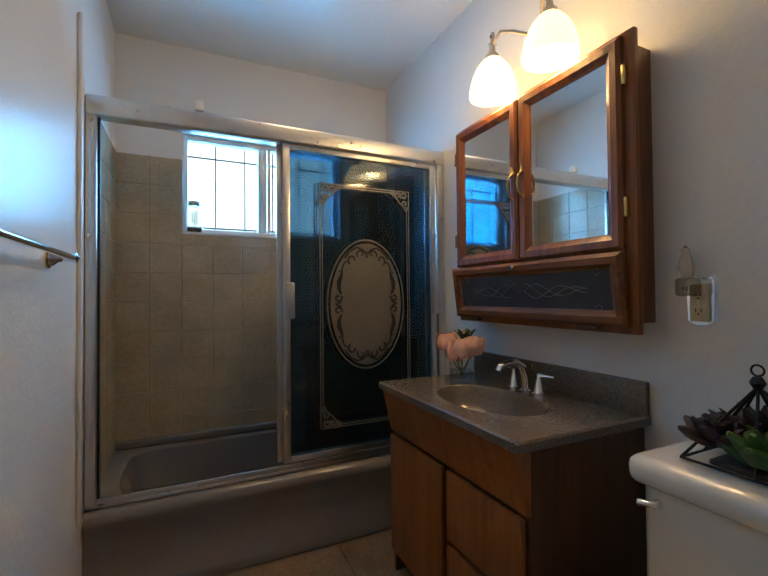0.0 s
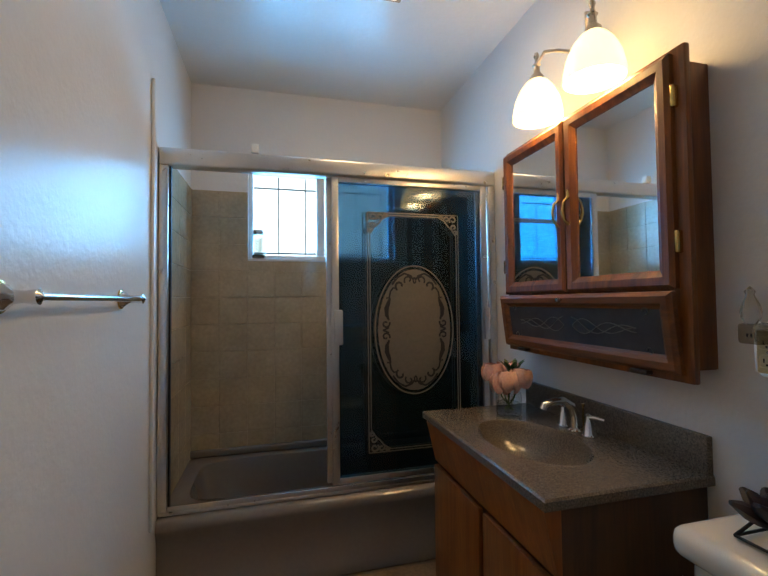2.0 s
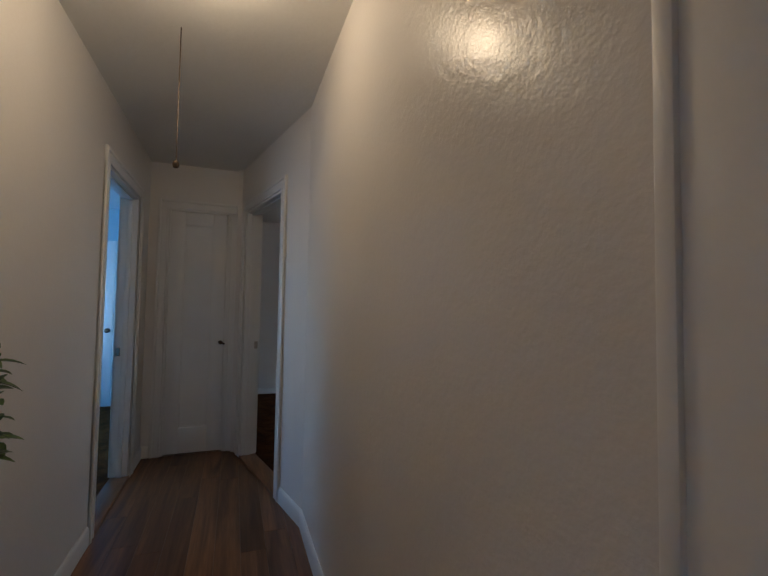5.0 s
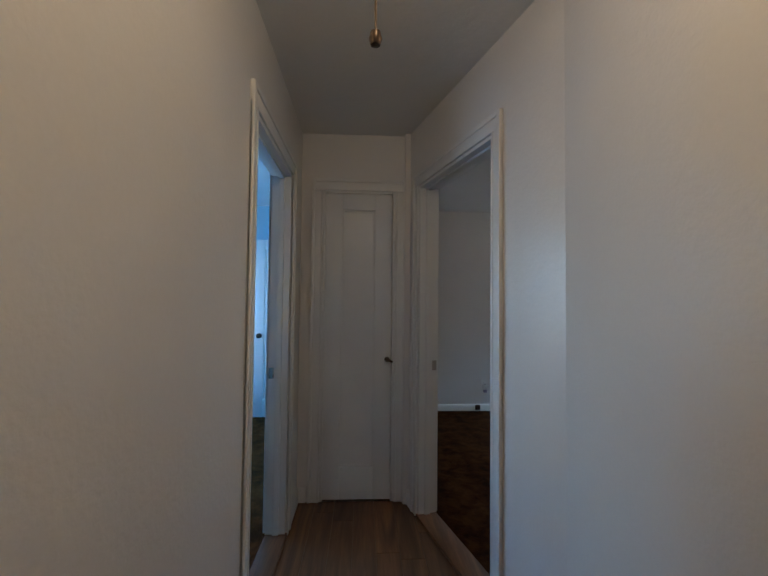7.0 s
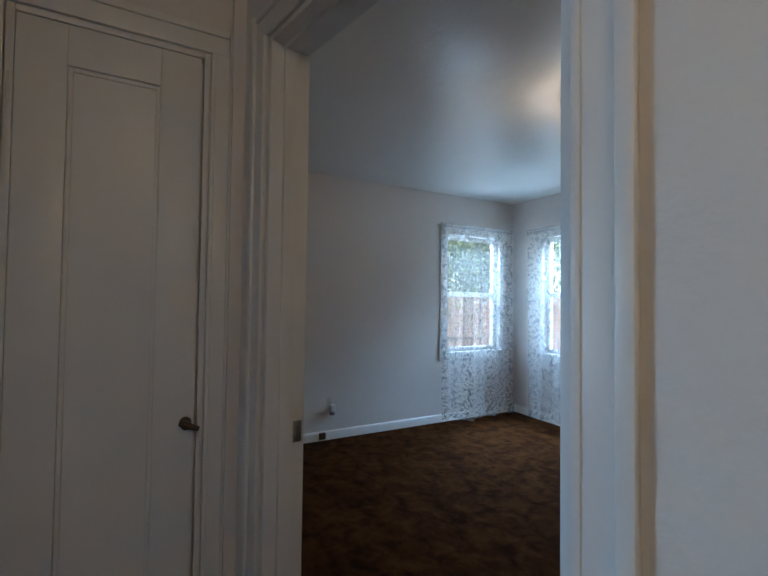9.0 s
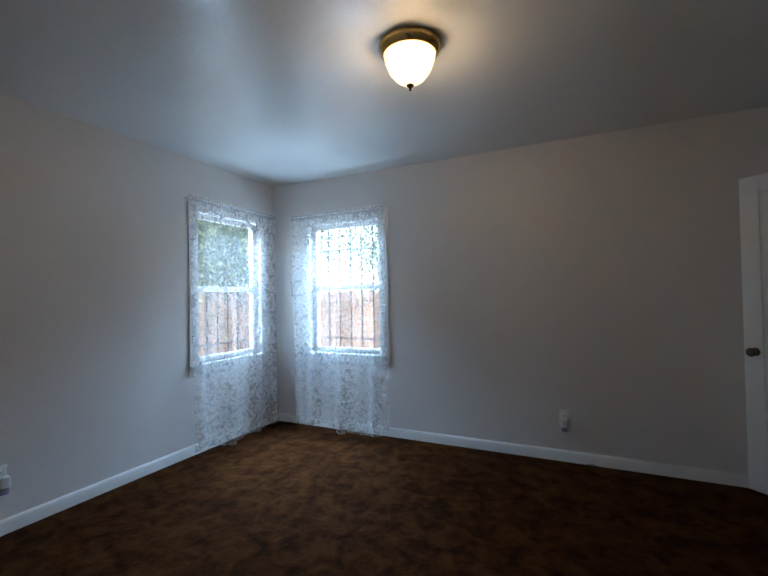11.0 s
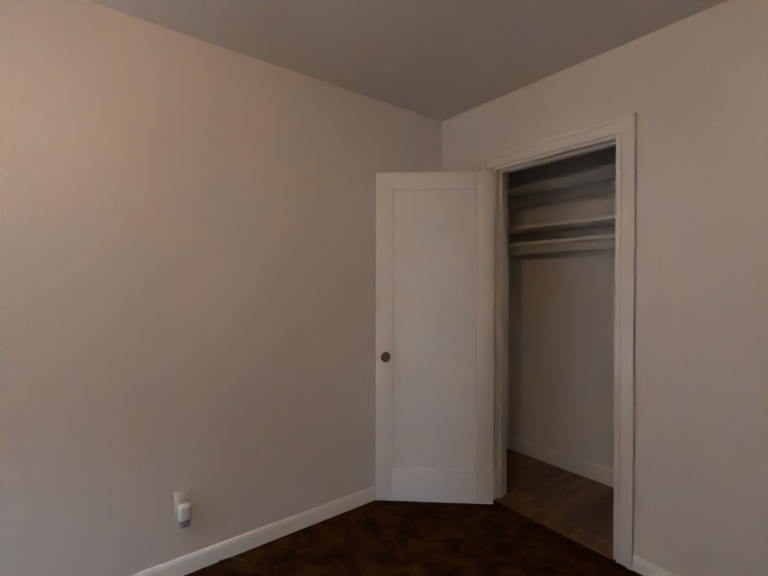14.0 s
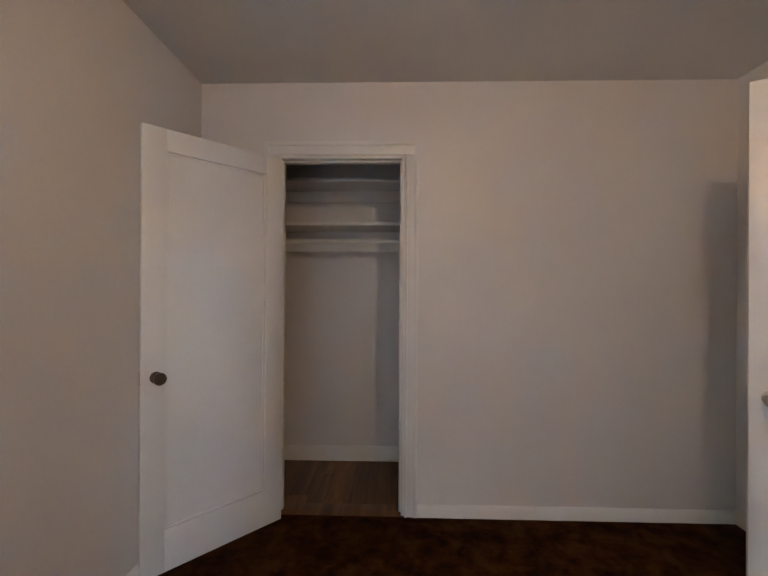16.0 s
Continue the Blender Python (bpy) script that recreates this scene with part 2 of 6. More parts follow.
FGROUT = surface("floor_joint", (0.26, 0.19, 0.13), 0.7, var=0.15, scale=9)
STONE = surface("cultured_granite", (0.20, 0.16, 0.12), 0.22, rvar=0.03, var=0.22, scale=230, bump=0.04, bscale=420, fine=0.16, coat=0.25, grain=(0.085, 0.066, 0.05))
CHROME = surface("chrome", (0.78, 0.78, 0.80), 0.09, metal=1.0, var=0.03, rvar=0.03, fine=0.0)
NICKEL = surface("satin_nickel", (0.52, 0.47, 0.42), 0.28, metal=1.0, var=0.08, fine=0.02)
ALU = surface("brushed_aluminium", (0.74, 0.71, 0.68), 0.3, metal=1.0, var=0.06, scale=20, bump=0.06, bscale=160, fine=0.03)
BRASS = surface("aged_brass", (0.70, 0.47, 0.16), 0.24, metal=1.0, var=0.15, scale=30, fine=0.03)
BRONZE = surface("dark_bronze", (0.10, 0.07, 0.05), 0.35, metal=0.8, var=0.25, scale=40, fine=0.05)
BLACK = surface("black_iron", (0.02, 0.02, 0.022), 0.5, metal=0.4, var=0.2, scale=30)
CERAMIC = surface("cream_porcelain", (0.74, 0.69, 0.60), 0.12, var=0.03, scale=3, coat=0.5, fine=0.0)
WHITE = surface("white_plastic", (0.78, 0.77, 0.74), 0.35, var=0.05, scale=20, fine=0.01)
CREAM = surface("cream_plastic", (0.68, 0.60, 0.40), 0.4, var=0.05, scale=20, fine=0.01)
PAPER = surface("tissue_paper", (0.82, 0.81, 0.80), 0.9, var=0.05, scale=20, bump=0.3, bscale=180, fine=0.03)
ROSE = surface("pink_petal", (0.90, 0.52, 0.43), 0.7, var=0.22, scale=40, bump=0.2, bscale=120, fine=0.08, per=0.1)
LEAF = surface("green_leaf", (0.16, 0.24, 0.075), 0.4, var=0.5, scale=45, bump=0.2, bscale=80, fine=0.15, grain=(0.03, 0.085, 0.018), per=0.25)
SUCC = surface("succulent_green", (0.04, 0.11, 0.012), 0.5, var=0.3, scale=25, fine=0.08, per=0.2)
DARKLEAF = surface("dark_purple_leaf", (0.022, 0.008, 0.011), 0.5, var=0.3, scale=25, fine=0.05)
POT = surface("oxblood_pot", (0.055, 0.012, 0.012), 0.25, var=0.2, scale=12, coat=0.4)
ETCH = surface("etched_silver", (0.15, 0.135, 0.115), 0.45, metal=0.2, var=0.06, scale=12, fine=0.04)
ETCHDARK = surface("etched_dark_line", (0.012, 0.012, 0.013), 0.3, var=0.1, scale=10)
SMOKE = pane("smoked_glass", (0.47, 0.575, 0.645), 0.015, 1.5)
CLEAR = pane("window_glass", (0.94, 0.97, 0.97))
VASEGLASS = pane("vase_glass", (0.84, 0.88, 0.88), 0.01, 1.4)
MIRROR = surface("mirror_silver", (0.86, 0.88, 0.88), 0.02, metal=1.0, var=0.0, rvar=0.01, fine=0.0)
SMOKEPANEL = surface("smoked_etched_panel", (0.07, 0.065, 0.07), 0.18, var=0.3, scale=9, coat=0.5)
LAMPGLASS = glow("lit_opal_glass", (1.0, 0.60, 0.22), 0.7)
DOMEGLASS = glow("lit_ribbed_glass", (1.0, 0.62, 0.25), 0.4)
FANGLASS = glow("lit_fan_lens", (1.0, 0.66, 0.32), 0.36)
CURTAIN = sheer("lace_net", True)
HEM = sheer("plain_net", False)
BARK = surface("bark", (0.13, 0.09, 0.06), 0.9, var=0.4, scale=14, bump=0.6, bscale=40)
TREELEAF = surface("tree_foliage", (0.09, 0.115, 0.035), 0.6, var=0.4, scale=2.0, fine=0.1, grain=(0.035, 0.055, 0.015))
FENCE = wood("fence_board", (0.20, 0.13, 0.10), (0.10, 0.065, 0.05), 2, 0.8, 0.0, per=0.25)
GROUND = surface("dry_ground", (0.20, 0.17, 0.11), 0.95, var=0.4, scale=1.5, bump=0.6, bscale=30, fine=0.1)
STUCCO = surface("pale_stucco", (0.50, 0.50, 0.50), 0.85, var=0.06, scale=3, bump=0.5, bscale=60, fine=0.04)
ROOF = surface("grey_shingle", (0.17, 0.16, 0.15), 0.9, var=0.3, scale=12, bump=0.4, bscale=50)
PLASTIC, pn_, pl_, pp_ = material("clear_plastic")
pp_.inputs["Transmission Weight"].default_value, pp_.inputs["Roughness"].default_value = 0.9, 0.2
pp_.inputs["Base Color"].default_value = (0.9, 0.88, 0.84, 1)
TAN = surface("tan_painted_metal", (0.42, 0.26, 0.12), 0.4, var=0.1, scale=20, fine=0.03)
FROST = pane("frosted_plastic", (0.72, 0.68, 0.60), 0.25, 1.6)
BOTTLE = surface("mauve_bottle", (0.32, 0.29, 0.38), 0.25, var=0.1)
RED = surface("red_plastic", (0.6, 0.05, 0.03), 0.4, var=0.1)

# ---- mesh tools ----
OFF = {}


def box(bm, x0, x1, y0, y1, z0, z1, bevel=0.0, seg=2):
    v = [bm.verts.new(p) for p in ((x0, y0, z0), (x1, y0, z0), (x1, y1, z0), (x0, y1, z0), (x0, y0, z1), (x1, y0, z1), (x1, y1, z1), (x0, y1, z1))]
    f = [bm.faces.new([v[i] for i in q]) for q in ((3, 2, 1, 0), (4, 5, 6, 7), (0, 1, 5, 4), (1, 2, 6, 5), (2, 3, 7, 6), (3, 0, 4, 7))]
    if bevel:
        e = list({e for g in f for e in g.edges})
        bmesh.ops.bevel(bm, geom=e, offset=bevel, segments=seg, affect="EDGES", profile=0.5)
    return bm


def boxed(*a, **k):
    return box(bmesh.new(), *a, **k)


def lathe(bm, profile, c, seg=28, axis="z"):
    """A turned shape: (radius, height) pairs round an axis through c."""
    rings = []
    for r, h in profile:
        ring = []
        for i in range(seg):
            a = 2 * math.pi * i / seg
            p = (r * math.cos(a), r * math.sin(a), h)
            p = p if axis == "z" else ((h, p[0], p[1]) if axis == "x" else (p[1], h, p[0]))
            ring.append(bm.verts.new((c[0] + p[0], c[1] + p[1], c[2] + p[2])))
        rings.append(ring)
    for a, b in zip(rings, rings[1:]):
        for i in range(seg):
            j = (i + 1) % seg
            bm.faces.new((a[i], a[j], b[j], b[i]))
    for ring in (rings[0], rings[-1]):
        try:
            bm.faces.new(ring)
        except ValueError:
            pass
    return bm


def tube(bm, pts, r, seg=10, closed=False):
    """A round bar along points; r may be one radius or one a point."""
    pts = [Vector(p) for p in pts]
    n = len(pts)
    rings, up = [], None
    for i, p in enumerate(pts):
        a, b = (pts[i - 1], pts[(i + 1) % n]) if closed else (pts[max(0, i - 1)], pts[min(n - 1, i + 1)])
        d = (b - a).normalized()
        if up is None:
            up = d.orthogonal().normalized()
        up = (up - d * up.dot(d)).normalized()
        s = d.cross(up)
        rr = r[i] if isinstance(r, (list, tuple)) else r
        rings.append([bm.verts.new(p + rr * (math.cos(2 * math.pi * k / seg) * up + math.sin(2 * math.pi * k / seg) * s)) for k in range(seg)])
    for i in range(n if closed else n - 1):
        a, b = rings[i], rings[(i + 1) % n]
        for k in range(seg):
            bm.faces.new((a[k], a[(k + 1) % seg], b[(k + 1) % seg], b[k]))
    if not closed:
        bm.faces.new(rings[0][::-1])
        bm.faces.new(rings[-1])
    return bm


def mesh_of(bm, mat, smooth=None):
    bmesh.ops.recalc_face_normals(bm, faces=bm.faces)
    me = bpy.data.meshes.new("mesh")
    if smooth is not None:
        for f in bm.faces:
            f.smooth = True
        for e in bm.edges:
            if len(e.link_faces) == 2 and e.calc_face_angle(0) > radians(smooth):
                e.smooth = False
    bm.to_mesh(me)
    bm.free()
    me.materials.append(mat)
    return me


def thing(name, loc, label, category, group="", kind=""):
    o = new(name)
    o.location = loc
    o.empty_display_size = 0.05
    OFF[o] = Vector(loc)
    return tagged(o, label, category, group, kind)


def part(name, bm, mat, parent, label="", smooth=38):
    off = OFF[parent]
    bmesh.ops.translate(bm, verts=bm.verts, vec=-off)
    o = new(name, mesh_of(bm, mat, smooth))
    o.parent = parent
    OFF[o] = off
    return tagged(o, label)


def single(name, bm, mat, label, category, kind="", smooth=38, group=""):
    o = new(name, mesh_of(bm, mat, smooth))
    OFF[o] = Vector((0, 0, 0))
    return tagged(o, label, category, group, kind)


def structure(name, bm, mat, label, category="wall"):
    return single(name, bm, mat, label, category, "structure")


def wall_boxes(bm, axis, a0, a1, u0, u1, z0, z1, holes=()):
    """A wall slab with openings (ua, ub, za, zb) that go right through it."""
    us = sorted({u0, u1, *[h[0] for h in holes], *[h[1] for h in holes]})
    for ua, ub in zip(us, us[1:]):
        cuts = sorted([(h[2], h[3]) for h in holes if h[0] < ub - 1e-6 and h[1] > ua + 1e-6])
        z = z0
        for za, zb in cuts + [(z1, z1)]:
            if za > z + 1e-6:
                if axis == "x":
                    box(bm, a0, a1, ua, ub, z, za)
                else:
                    box(bm, ua, ub, a0, a1, z, za)
            z = zb
    return bm


# ---- structure ----
H = 2.43
BW, BE, BN, BS = -0.03, 1.485, 2.63, -0.27
HN, HS, HE = -0.39, -1.468, -3.345
RW, RE, RN = -5.58, -1.21, 2.69
CB = -0.44
WIN_B = (0.276, 1.16, 1.435, 1.975)
WIN_N = (-5.14, -4.37, 0.74, 1.98)
WIN_W = (1.72, 2.46, 0.74, 2.0)
DOOR_B = (0.36, 1.17, 0.0, 2.03)
LINEN = (-0.16, 0.415, 0.0, 2.03)

structure("wall_bath_west", wall_boxes(bmesh.new(), "x", BW - 0.12, BW, BS, BN + 0.14, -0.02, 2.6, [LINEN]), WALL, "off-white glossy textured plaster wall beside the bath")
structure("wall_bath_east", wall_boxes(bmesh.new(), "x", BE, BE + 0.12, HN, BN + 0.14, -0.02, 2.6), WALL, "off-white textured plaster wall behind the vanity")
structure("wall_bath_north", wall_boxes(bmesh.new(), "y", BN, BN + 0.14, BW, BE, -0.02, 2.6, [WIN_B]), WALL, "off-white plaster wall with a small window over the bath")
structure("wall_hall_north", wall_boxes(bmesh.new(), "y", HN, BS, -1.90, BE + 0.12, -0.02, 2.6, [DOOR_B]), WALL, "glossy off-white hall wall with the bathroom doorway")
structure("wall_hall_south", wall_boxes(bmesh.new(), "y", HS - 0.11, HS, HE - 0.1, BE + 0.12, -0.02, 2.6, [(-2.96, -2.14, 0, 2.03), (-0.96, -0.50, 1.005, 1.50)]), WALL, "off-white hall wall with a doorway and a recessed niche")
structure("wall_hall_east", boxed(BE, BE + 0.12, HS, HN, -0.02, 2.6), WALL, "off-white wall closing the hall")
structure("wall_hall_end", wall_boxes(bmesh.new(), "x", HE - 0.1, HE, HS, -0.74, -0.02, 2.6, [(-1.325, -0.84, 0, 2.05)]), WALL, "narrow off-white wall at the hall's end")
# the splayed wall with the bedroom doorway
SLANT = Matrix.Translation((-1.90, HN, 0)) @ Matrix.Rotation(radians(180 + 14.2), 4, "Z")
SL = 1.465
bm = wall_boxes(bmesh.new(), "y", -0.12, 0.0, -0.03, SL + 0.25, -0.02, 2.6, [(0.435, 1.29, 0, 2.04)])
bmesh.ops.transform(bm, matrix=SLANT, verts=bm.verts)
structure("wall_splayed", bm, WALL, "angled off-white wall with the open bedroom doorway")
structure("wall_bedroom_west", wall_boxes(bmesh.new(), "x", RW - 0.14, RW, -1.0, RN + 0.14, -0.02, 2.6, [WIN_W]), BEDWALL, "greyish white bedroom wall with a curtained window")
structure("wall_bedroom_north", wall_boxes(bmesh.new(), "y", RN, RN + 0.14, RW, BW - 0.12, -0.02, 2.6, [WIN_N]), BEDWALL, "greyish white bedroom wall with a curtained window")
structure("wall_bedroom_east", wall_boxes(bmesh.new(), "x", RE, RE + 0.12, BS, RN, -0.02, 2.6, [(1.536, 2.256, 0, 2.025)]), BEDWALL, "greyish white wall with the closet opening")
structure("wall_bedroom_south", boxed(RW, -3.30, -0.78, -0.66, -0.02, 2.6), BEDWALL, "greyish white bedroom wall beside the door")
structure("wall_closet_back", boxed(CB, CB + 0.1, 0.75, RN, -0.02, 2.6), BEDWALL, "white closet back wall")
structure("wall_closet_side", boxed(RE + 0.12, CB, 0.75, 0.87, -0.02, 2.6), BEDWALL, "white closet side wall")
structure("wall_linen_back", boxed(CB + 0.1, BW - 0.12, 0.47, 0.53, -0.02, 2.6), WALL, "wall inside the linen cupboard")
structure("ceiling_bath", boxed(BW, BE, BS, BN, H, H + 0.12), CEIL, "glossy off-white textured ceiling", "ceiling")
bm = boxed(HE - 0.1, BE, HS, HN, H, H + 0.12)
structure("ceiling_hall", bm, CEIL, "off-white hall ceiling", "ceiling")
structure("ceiling_bedroom", boxed(RW, RE, HN + 0.002, RN, H + 0.001, H + 0.12), CEIL, "glossy off-white textured bedroom ceiling", "ceiling")
structure("ceiling_bedroom_south", boxed(RW, HE - 0.1, -0.9, HN + 0.002, H + 0.001, H + 0.12), CEIL, "off-white bedroom ceiling", "ceiling")
structure("ceiling_closet", boxed(RE, BW, BS, RN, H + 0.002, H + 0.12), BEDWALL, "white closet ceiling", "ceiling")
structure("subfloor", boxed(-6.0, BE, -3.4, BN, -0.15, -0.022), FGROUT, "dark floor base", "floor")
# South overhang is stretched out of view to keep sun out of the other room.
structure("roof", boxed(RW - 0.5, BE + 0.5, -6.0, BN + 0.42, 2.6, 2.75), ROOF, "grey house roof, its deep unseen south overhang added to block the sun", "roof")
# carpets: the bedroom's shape with the splayed side
bm = bmesh.new()
d14 = math.tan(radians(14.2))
top = [(RW, RN), (RE, RN), (RE, BS), (-1.9, HN + 0.06), (-3.36, HN + 0.06 - 1.46 * d14), (RW, -0.9)]
va = [bm.verts.new((x, y, 0.014)) for x, y in top]
vb = [bm.verts.new((x, y, -0.02)) for x, y in top]
bm.faces.new(va[::-1])
bm.faces.new(vb)
for i in range(6):
    bm.faces.new((va[i], va[(i + 1) % 6], vb[(i + 1) % 6], vb[i]))
structure("carpet_bedroom", bm, CARPET, "mottled rust-brown shag carpet", "carpet")

# the room across the hall
structure("wall_other_far", wall_boxes(bmesh.new(), "x", -5.64, -5.52, -3.4, -0.9, -0.02, 2.6), BLUELITWALL, "wall of the room across the hall, tinted for its blue daylight")
structure("wall_other_south", wall_boxes(bmesh.new(), "y", -3.52, -3.4, -5.64, -1.6, -0.02, 2.6, [(-4.3, -3.2, 0.8, 2.0)]), BLUELITWALL, "wall with an assumed unseen window, tinted for blue daylight")
structure("wall_other_east", boxed(-1.72, -1.6, -3.4, HS - 0.11, -0.02, 2.6), BLUELITWALL, "side wall tinted for blue daylight")
structure("wall_other_north", boxed(-5.52, HE - 0.1, -1.63, -1.49, -0.02, 2.6), BLUELITWALL, "wall beside the doorway, tinted for blue daylight")
structure("wall_cupboard_back", boxed(-4.0, -3.9, -1.49, -0.78, -0.02, 2.6), WALL, "back wall of the hall cupboard")
structure("ceiling_other", boxed(-5.52, -1.72, -3.4, HS - 0.11, H, H + 0.12), CEIL, "white ceiling of the room across the hall", "ceiling")
structure("carpet_other", boxed(-5.52, -1.72, -3.4, HS - 0.06, -0.02, 0.014), OLIVE, "dark olive carpet of the room across the hall", "carpet")


def baseboard(name, x0, y0, x1, y1, side, h=0.095, m=None, gap=()):
    """A skirting board from one floor point to another; side: which way it is proud."""
    L = math.hypot(x1 - x0, y1 - y0)
    b = bmesh.new()
    prof = [(0, 0), (0.014, 0), (0.014, h - 0.02), (0.009, h - 0.006), (0.004, h), (0, h)]
    a = [b.verts.new((0, p[0] * side, p[1])) for p in prof]
    c = [b.verts.new((L, p[0] * side, p[1])) for p in prof]
    for i in range(len(prof)):
        j = (i + 1) % len(prof)
        b.faces.new((a[i], a[j], c[j], c[i]))
    b.faces.new(a)
    b.faces.new(c[::-1])
    mm = Matrix.Translation((x0, y0, 0.002)) @ Matrix.Rotation(math.atan2(y1 - y0, x1 - x0), 4, "Z")
    bmesh.ops.transform(b, matrix=mm, verts=b.verts)
    return structure(name, b, TRIM, "white painted baseboard along the wall", "baseboard")


baseboard("baseboard_north", RW, RN, RE, RN, -1, 0.092)
baseboard("baseboard_west", RW, -0.66, RW, RN, -1, 0.092)
baseboard("baseboard_east_south", RE, BS, RE, 1.463, 1, 0.08)
baseboard("baseboard_east_north", RE, 2.330, RE, RN, 1, 0.08)
baseboard("baseboard_south", -1.9, BS, RE, BS, 1)
baseboard("baseboard_closet", CB, 0.87, CB, RN, 1, 0.11)
baseboard("baseboard_closet_end", RE + 0.12, RN, CB, RN, -1, 0.11)
baseboard("baseboard_bath", BW, 0.45, BW, 1.90, -1, 0.07)
baseboard("baseboard_hall_north", -1.90, HN, 0.23, HN, -1)
baseboard("baseboard_hall_south", -2.06, HS, BE, HS, 1)
baseboard("baseboard_hall_south_end", HE, HS, -3.04, HS, 1)
baseboard("baseboard_hall_end", HE, HS, HE, -1.41, -1)
baseboard("baseboard_other", -5.52, -3.4, -5.52, -1.63, -1)
p0, p1 = SLANT @ Vector((0, 0, 0)), SLANT @ Vector((0.355, 0, 0))
baseboard("baseboard_splay", p0.x, p0.y, p1.x, p1.y, 1)
p0, p1 = SLANT @ Vector((1.37, 0, 0)), SLANT @ Vector((SL, 0, 0))
baseboard("baseboard_splay_end", p0.x, p0.y, p1.x, p1.y, 1)


def casing(name, width, height, m, depth, cw=0.075, threshold=None, both=True):
    """A door lining with moulded casings. Local: u across, y into the wall (negative: the far side), z up."""
    o = thing(name, (0, 0, 0), "white painted door frame with stepped moulded casing", "door frame", kind="structure")
    for y0, s in (((0.0, 1), (-depth, -1)) if both else ((0.0, 1),)):
        for u0, u1, tag in ((-cw, 0.0, 0), (width, width + cw, 1)):
            b = boxed(u0, u1, min(y0, y0 + s * 0.012), max(y0, y0 + s * 0.012), 0.0, height, bevel=0.003)
            ue = u0 if tag == 0 else u1 - 0.022
            box(b, ue, ue + 0.022, min(y0, y0 + s * 0.02), max(y0, y0 + s * 0.02), 0.0, height + cw, bevel=0.004)
            ui = u1 - 0.014 if tag == 0 else u0
            box(b, ui, ui + 0.014, min(y0, y0 + s * 0.016), max(y0, y0 + s * 0.016), 0.0, height, bevel=0.004)
            part("jamb_casing", b, TRIM, o)
        b = boxed(-cw + 0.022, width + cw - 0.022, min(y0, y0 + s * 0.0115), max(y0, y0 + s * 0.0115), height, height + cw, bevel=0.003)
        box(b, -cw + 0.022, width + cw - 0.022, min(y0, y0 + s * 0.0195), max(y0, y0 + s * 0.0195), height + cw - 0.022, height + cw, bevel=0.004)
        part("head_casing", b, TRIM, o)
    for u0, u1 in ((0.0, 0.018), (width - 0.018, width)):
        b = boxed(u0, u1, -depth, 0.0, 0.0, height, bevel=0.002)
        uu = (0.018, 0.03) if u0 == 0.0 else (width - 0.03, width - 0.018)
        box(b, uu[0], uu[1], -depth * 0.62, -depth * 0.32, 0.0, height, bevel=0.002)
        part("jamb", b, TRIM, o)
    b = boxed(0.018, width - 0.018, -depth, 0.0, height - 0.018, height, bevel=0.002)
    box(b, 0.03, width - 0.03, -depth * 0.62, -depth * 0.32, height - 0.03, height - 0.018)
    part("head_jamb", b, TRIM, o)
    if threshold:
        part("threshold", boxed(0.0, width, -depth, 0.01, -0.02, 0.016, bevel=0.004), threshold, o, "worn wooden threshold strip")
    o.matrix_basis = m
    return o


def strike(parent, m):
    b = boxed(-0.014, 0.014, -0.0025, 0.0, -0.03, 0.03, bevel=0.001)
    box(b, -0.006, 0.006, -0.003, 0.0012, -0.016, 0.016)
    bmesh.ops.transform(b, matrix=m, verts=b.verts)
    return part("strike_plate", b, NICKEL, parent, "worn metal strike plate")


f1 = casing("door_frame_bedroom", 0.855, 2.04, SLANT @ Matrix.Translation((0.435, 0, 0)), 0.12, threshold=PLANK)
strike(f1, Matrix.Translation((0.8335, -0.1, 0.915)) @ Matrix.Rotation(radians(90), 4, "Z"))
f2 = casing("door_frame_other_room", 0.82, 2.03, Matrix.Translation((-2.14, HS, 0)) @ Matrix.Rotation(radians(180), 4, "Z") @ Matrix.Diagonal((1, -1, 1, 1)), 0.11, threshold=PLANK)
strike(f2, Matrix.Translation((0.7985, -0.092, 0.90)) @ Matrix.Rotation(radians(90), 4, "Z"))
casing("door_frame_bath", 0.81, 2.03, Matrix.Translation((1.17, HN, 0)) @ Matrix.Rotation(radians(180), 4, "Z"), 0.12, cw=0.125)
casing("door_frame_closet", 0.72, 2.025, Matrix.Translation((RE, 2.256, 0)) @ Matrix.Rotation(radians(-90), 4, "Z") @ Matrix.Diagonal((1, -1, 1, 1)), 0.12, cw=0.072, threshold=PLANK)
casing("door_frame_hall_cupboard", 0.485, 2.05, Matrix.Translation((HE, -1.325, 0)) @ Matrix.Rotation(radians(90), 4, "Z") @ Matrix.Diagonal((1, -1, 1, 1)), 0.1, cw=0.075, both=False)
casing("door_frame_linen", 0.575, 2.03, Matrix.Translation((BW, -0.16, 0)) @ Matrix.Rotation(radians(90), 4, "Z") @ Matrix.Diagonal((1, -1, 1, 1)), 0.12, cw=0.03, both=False)


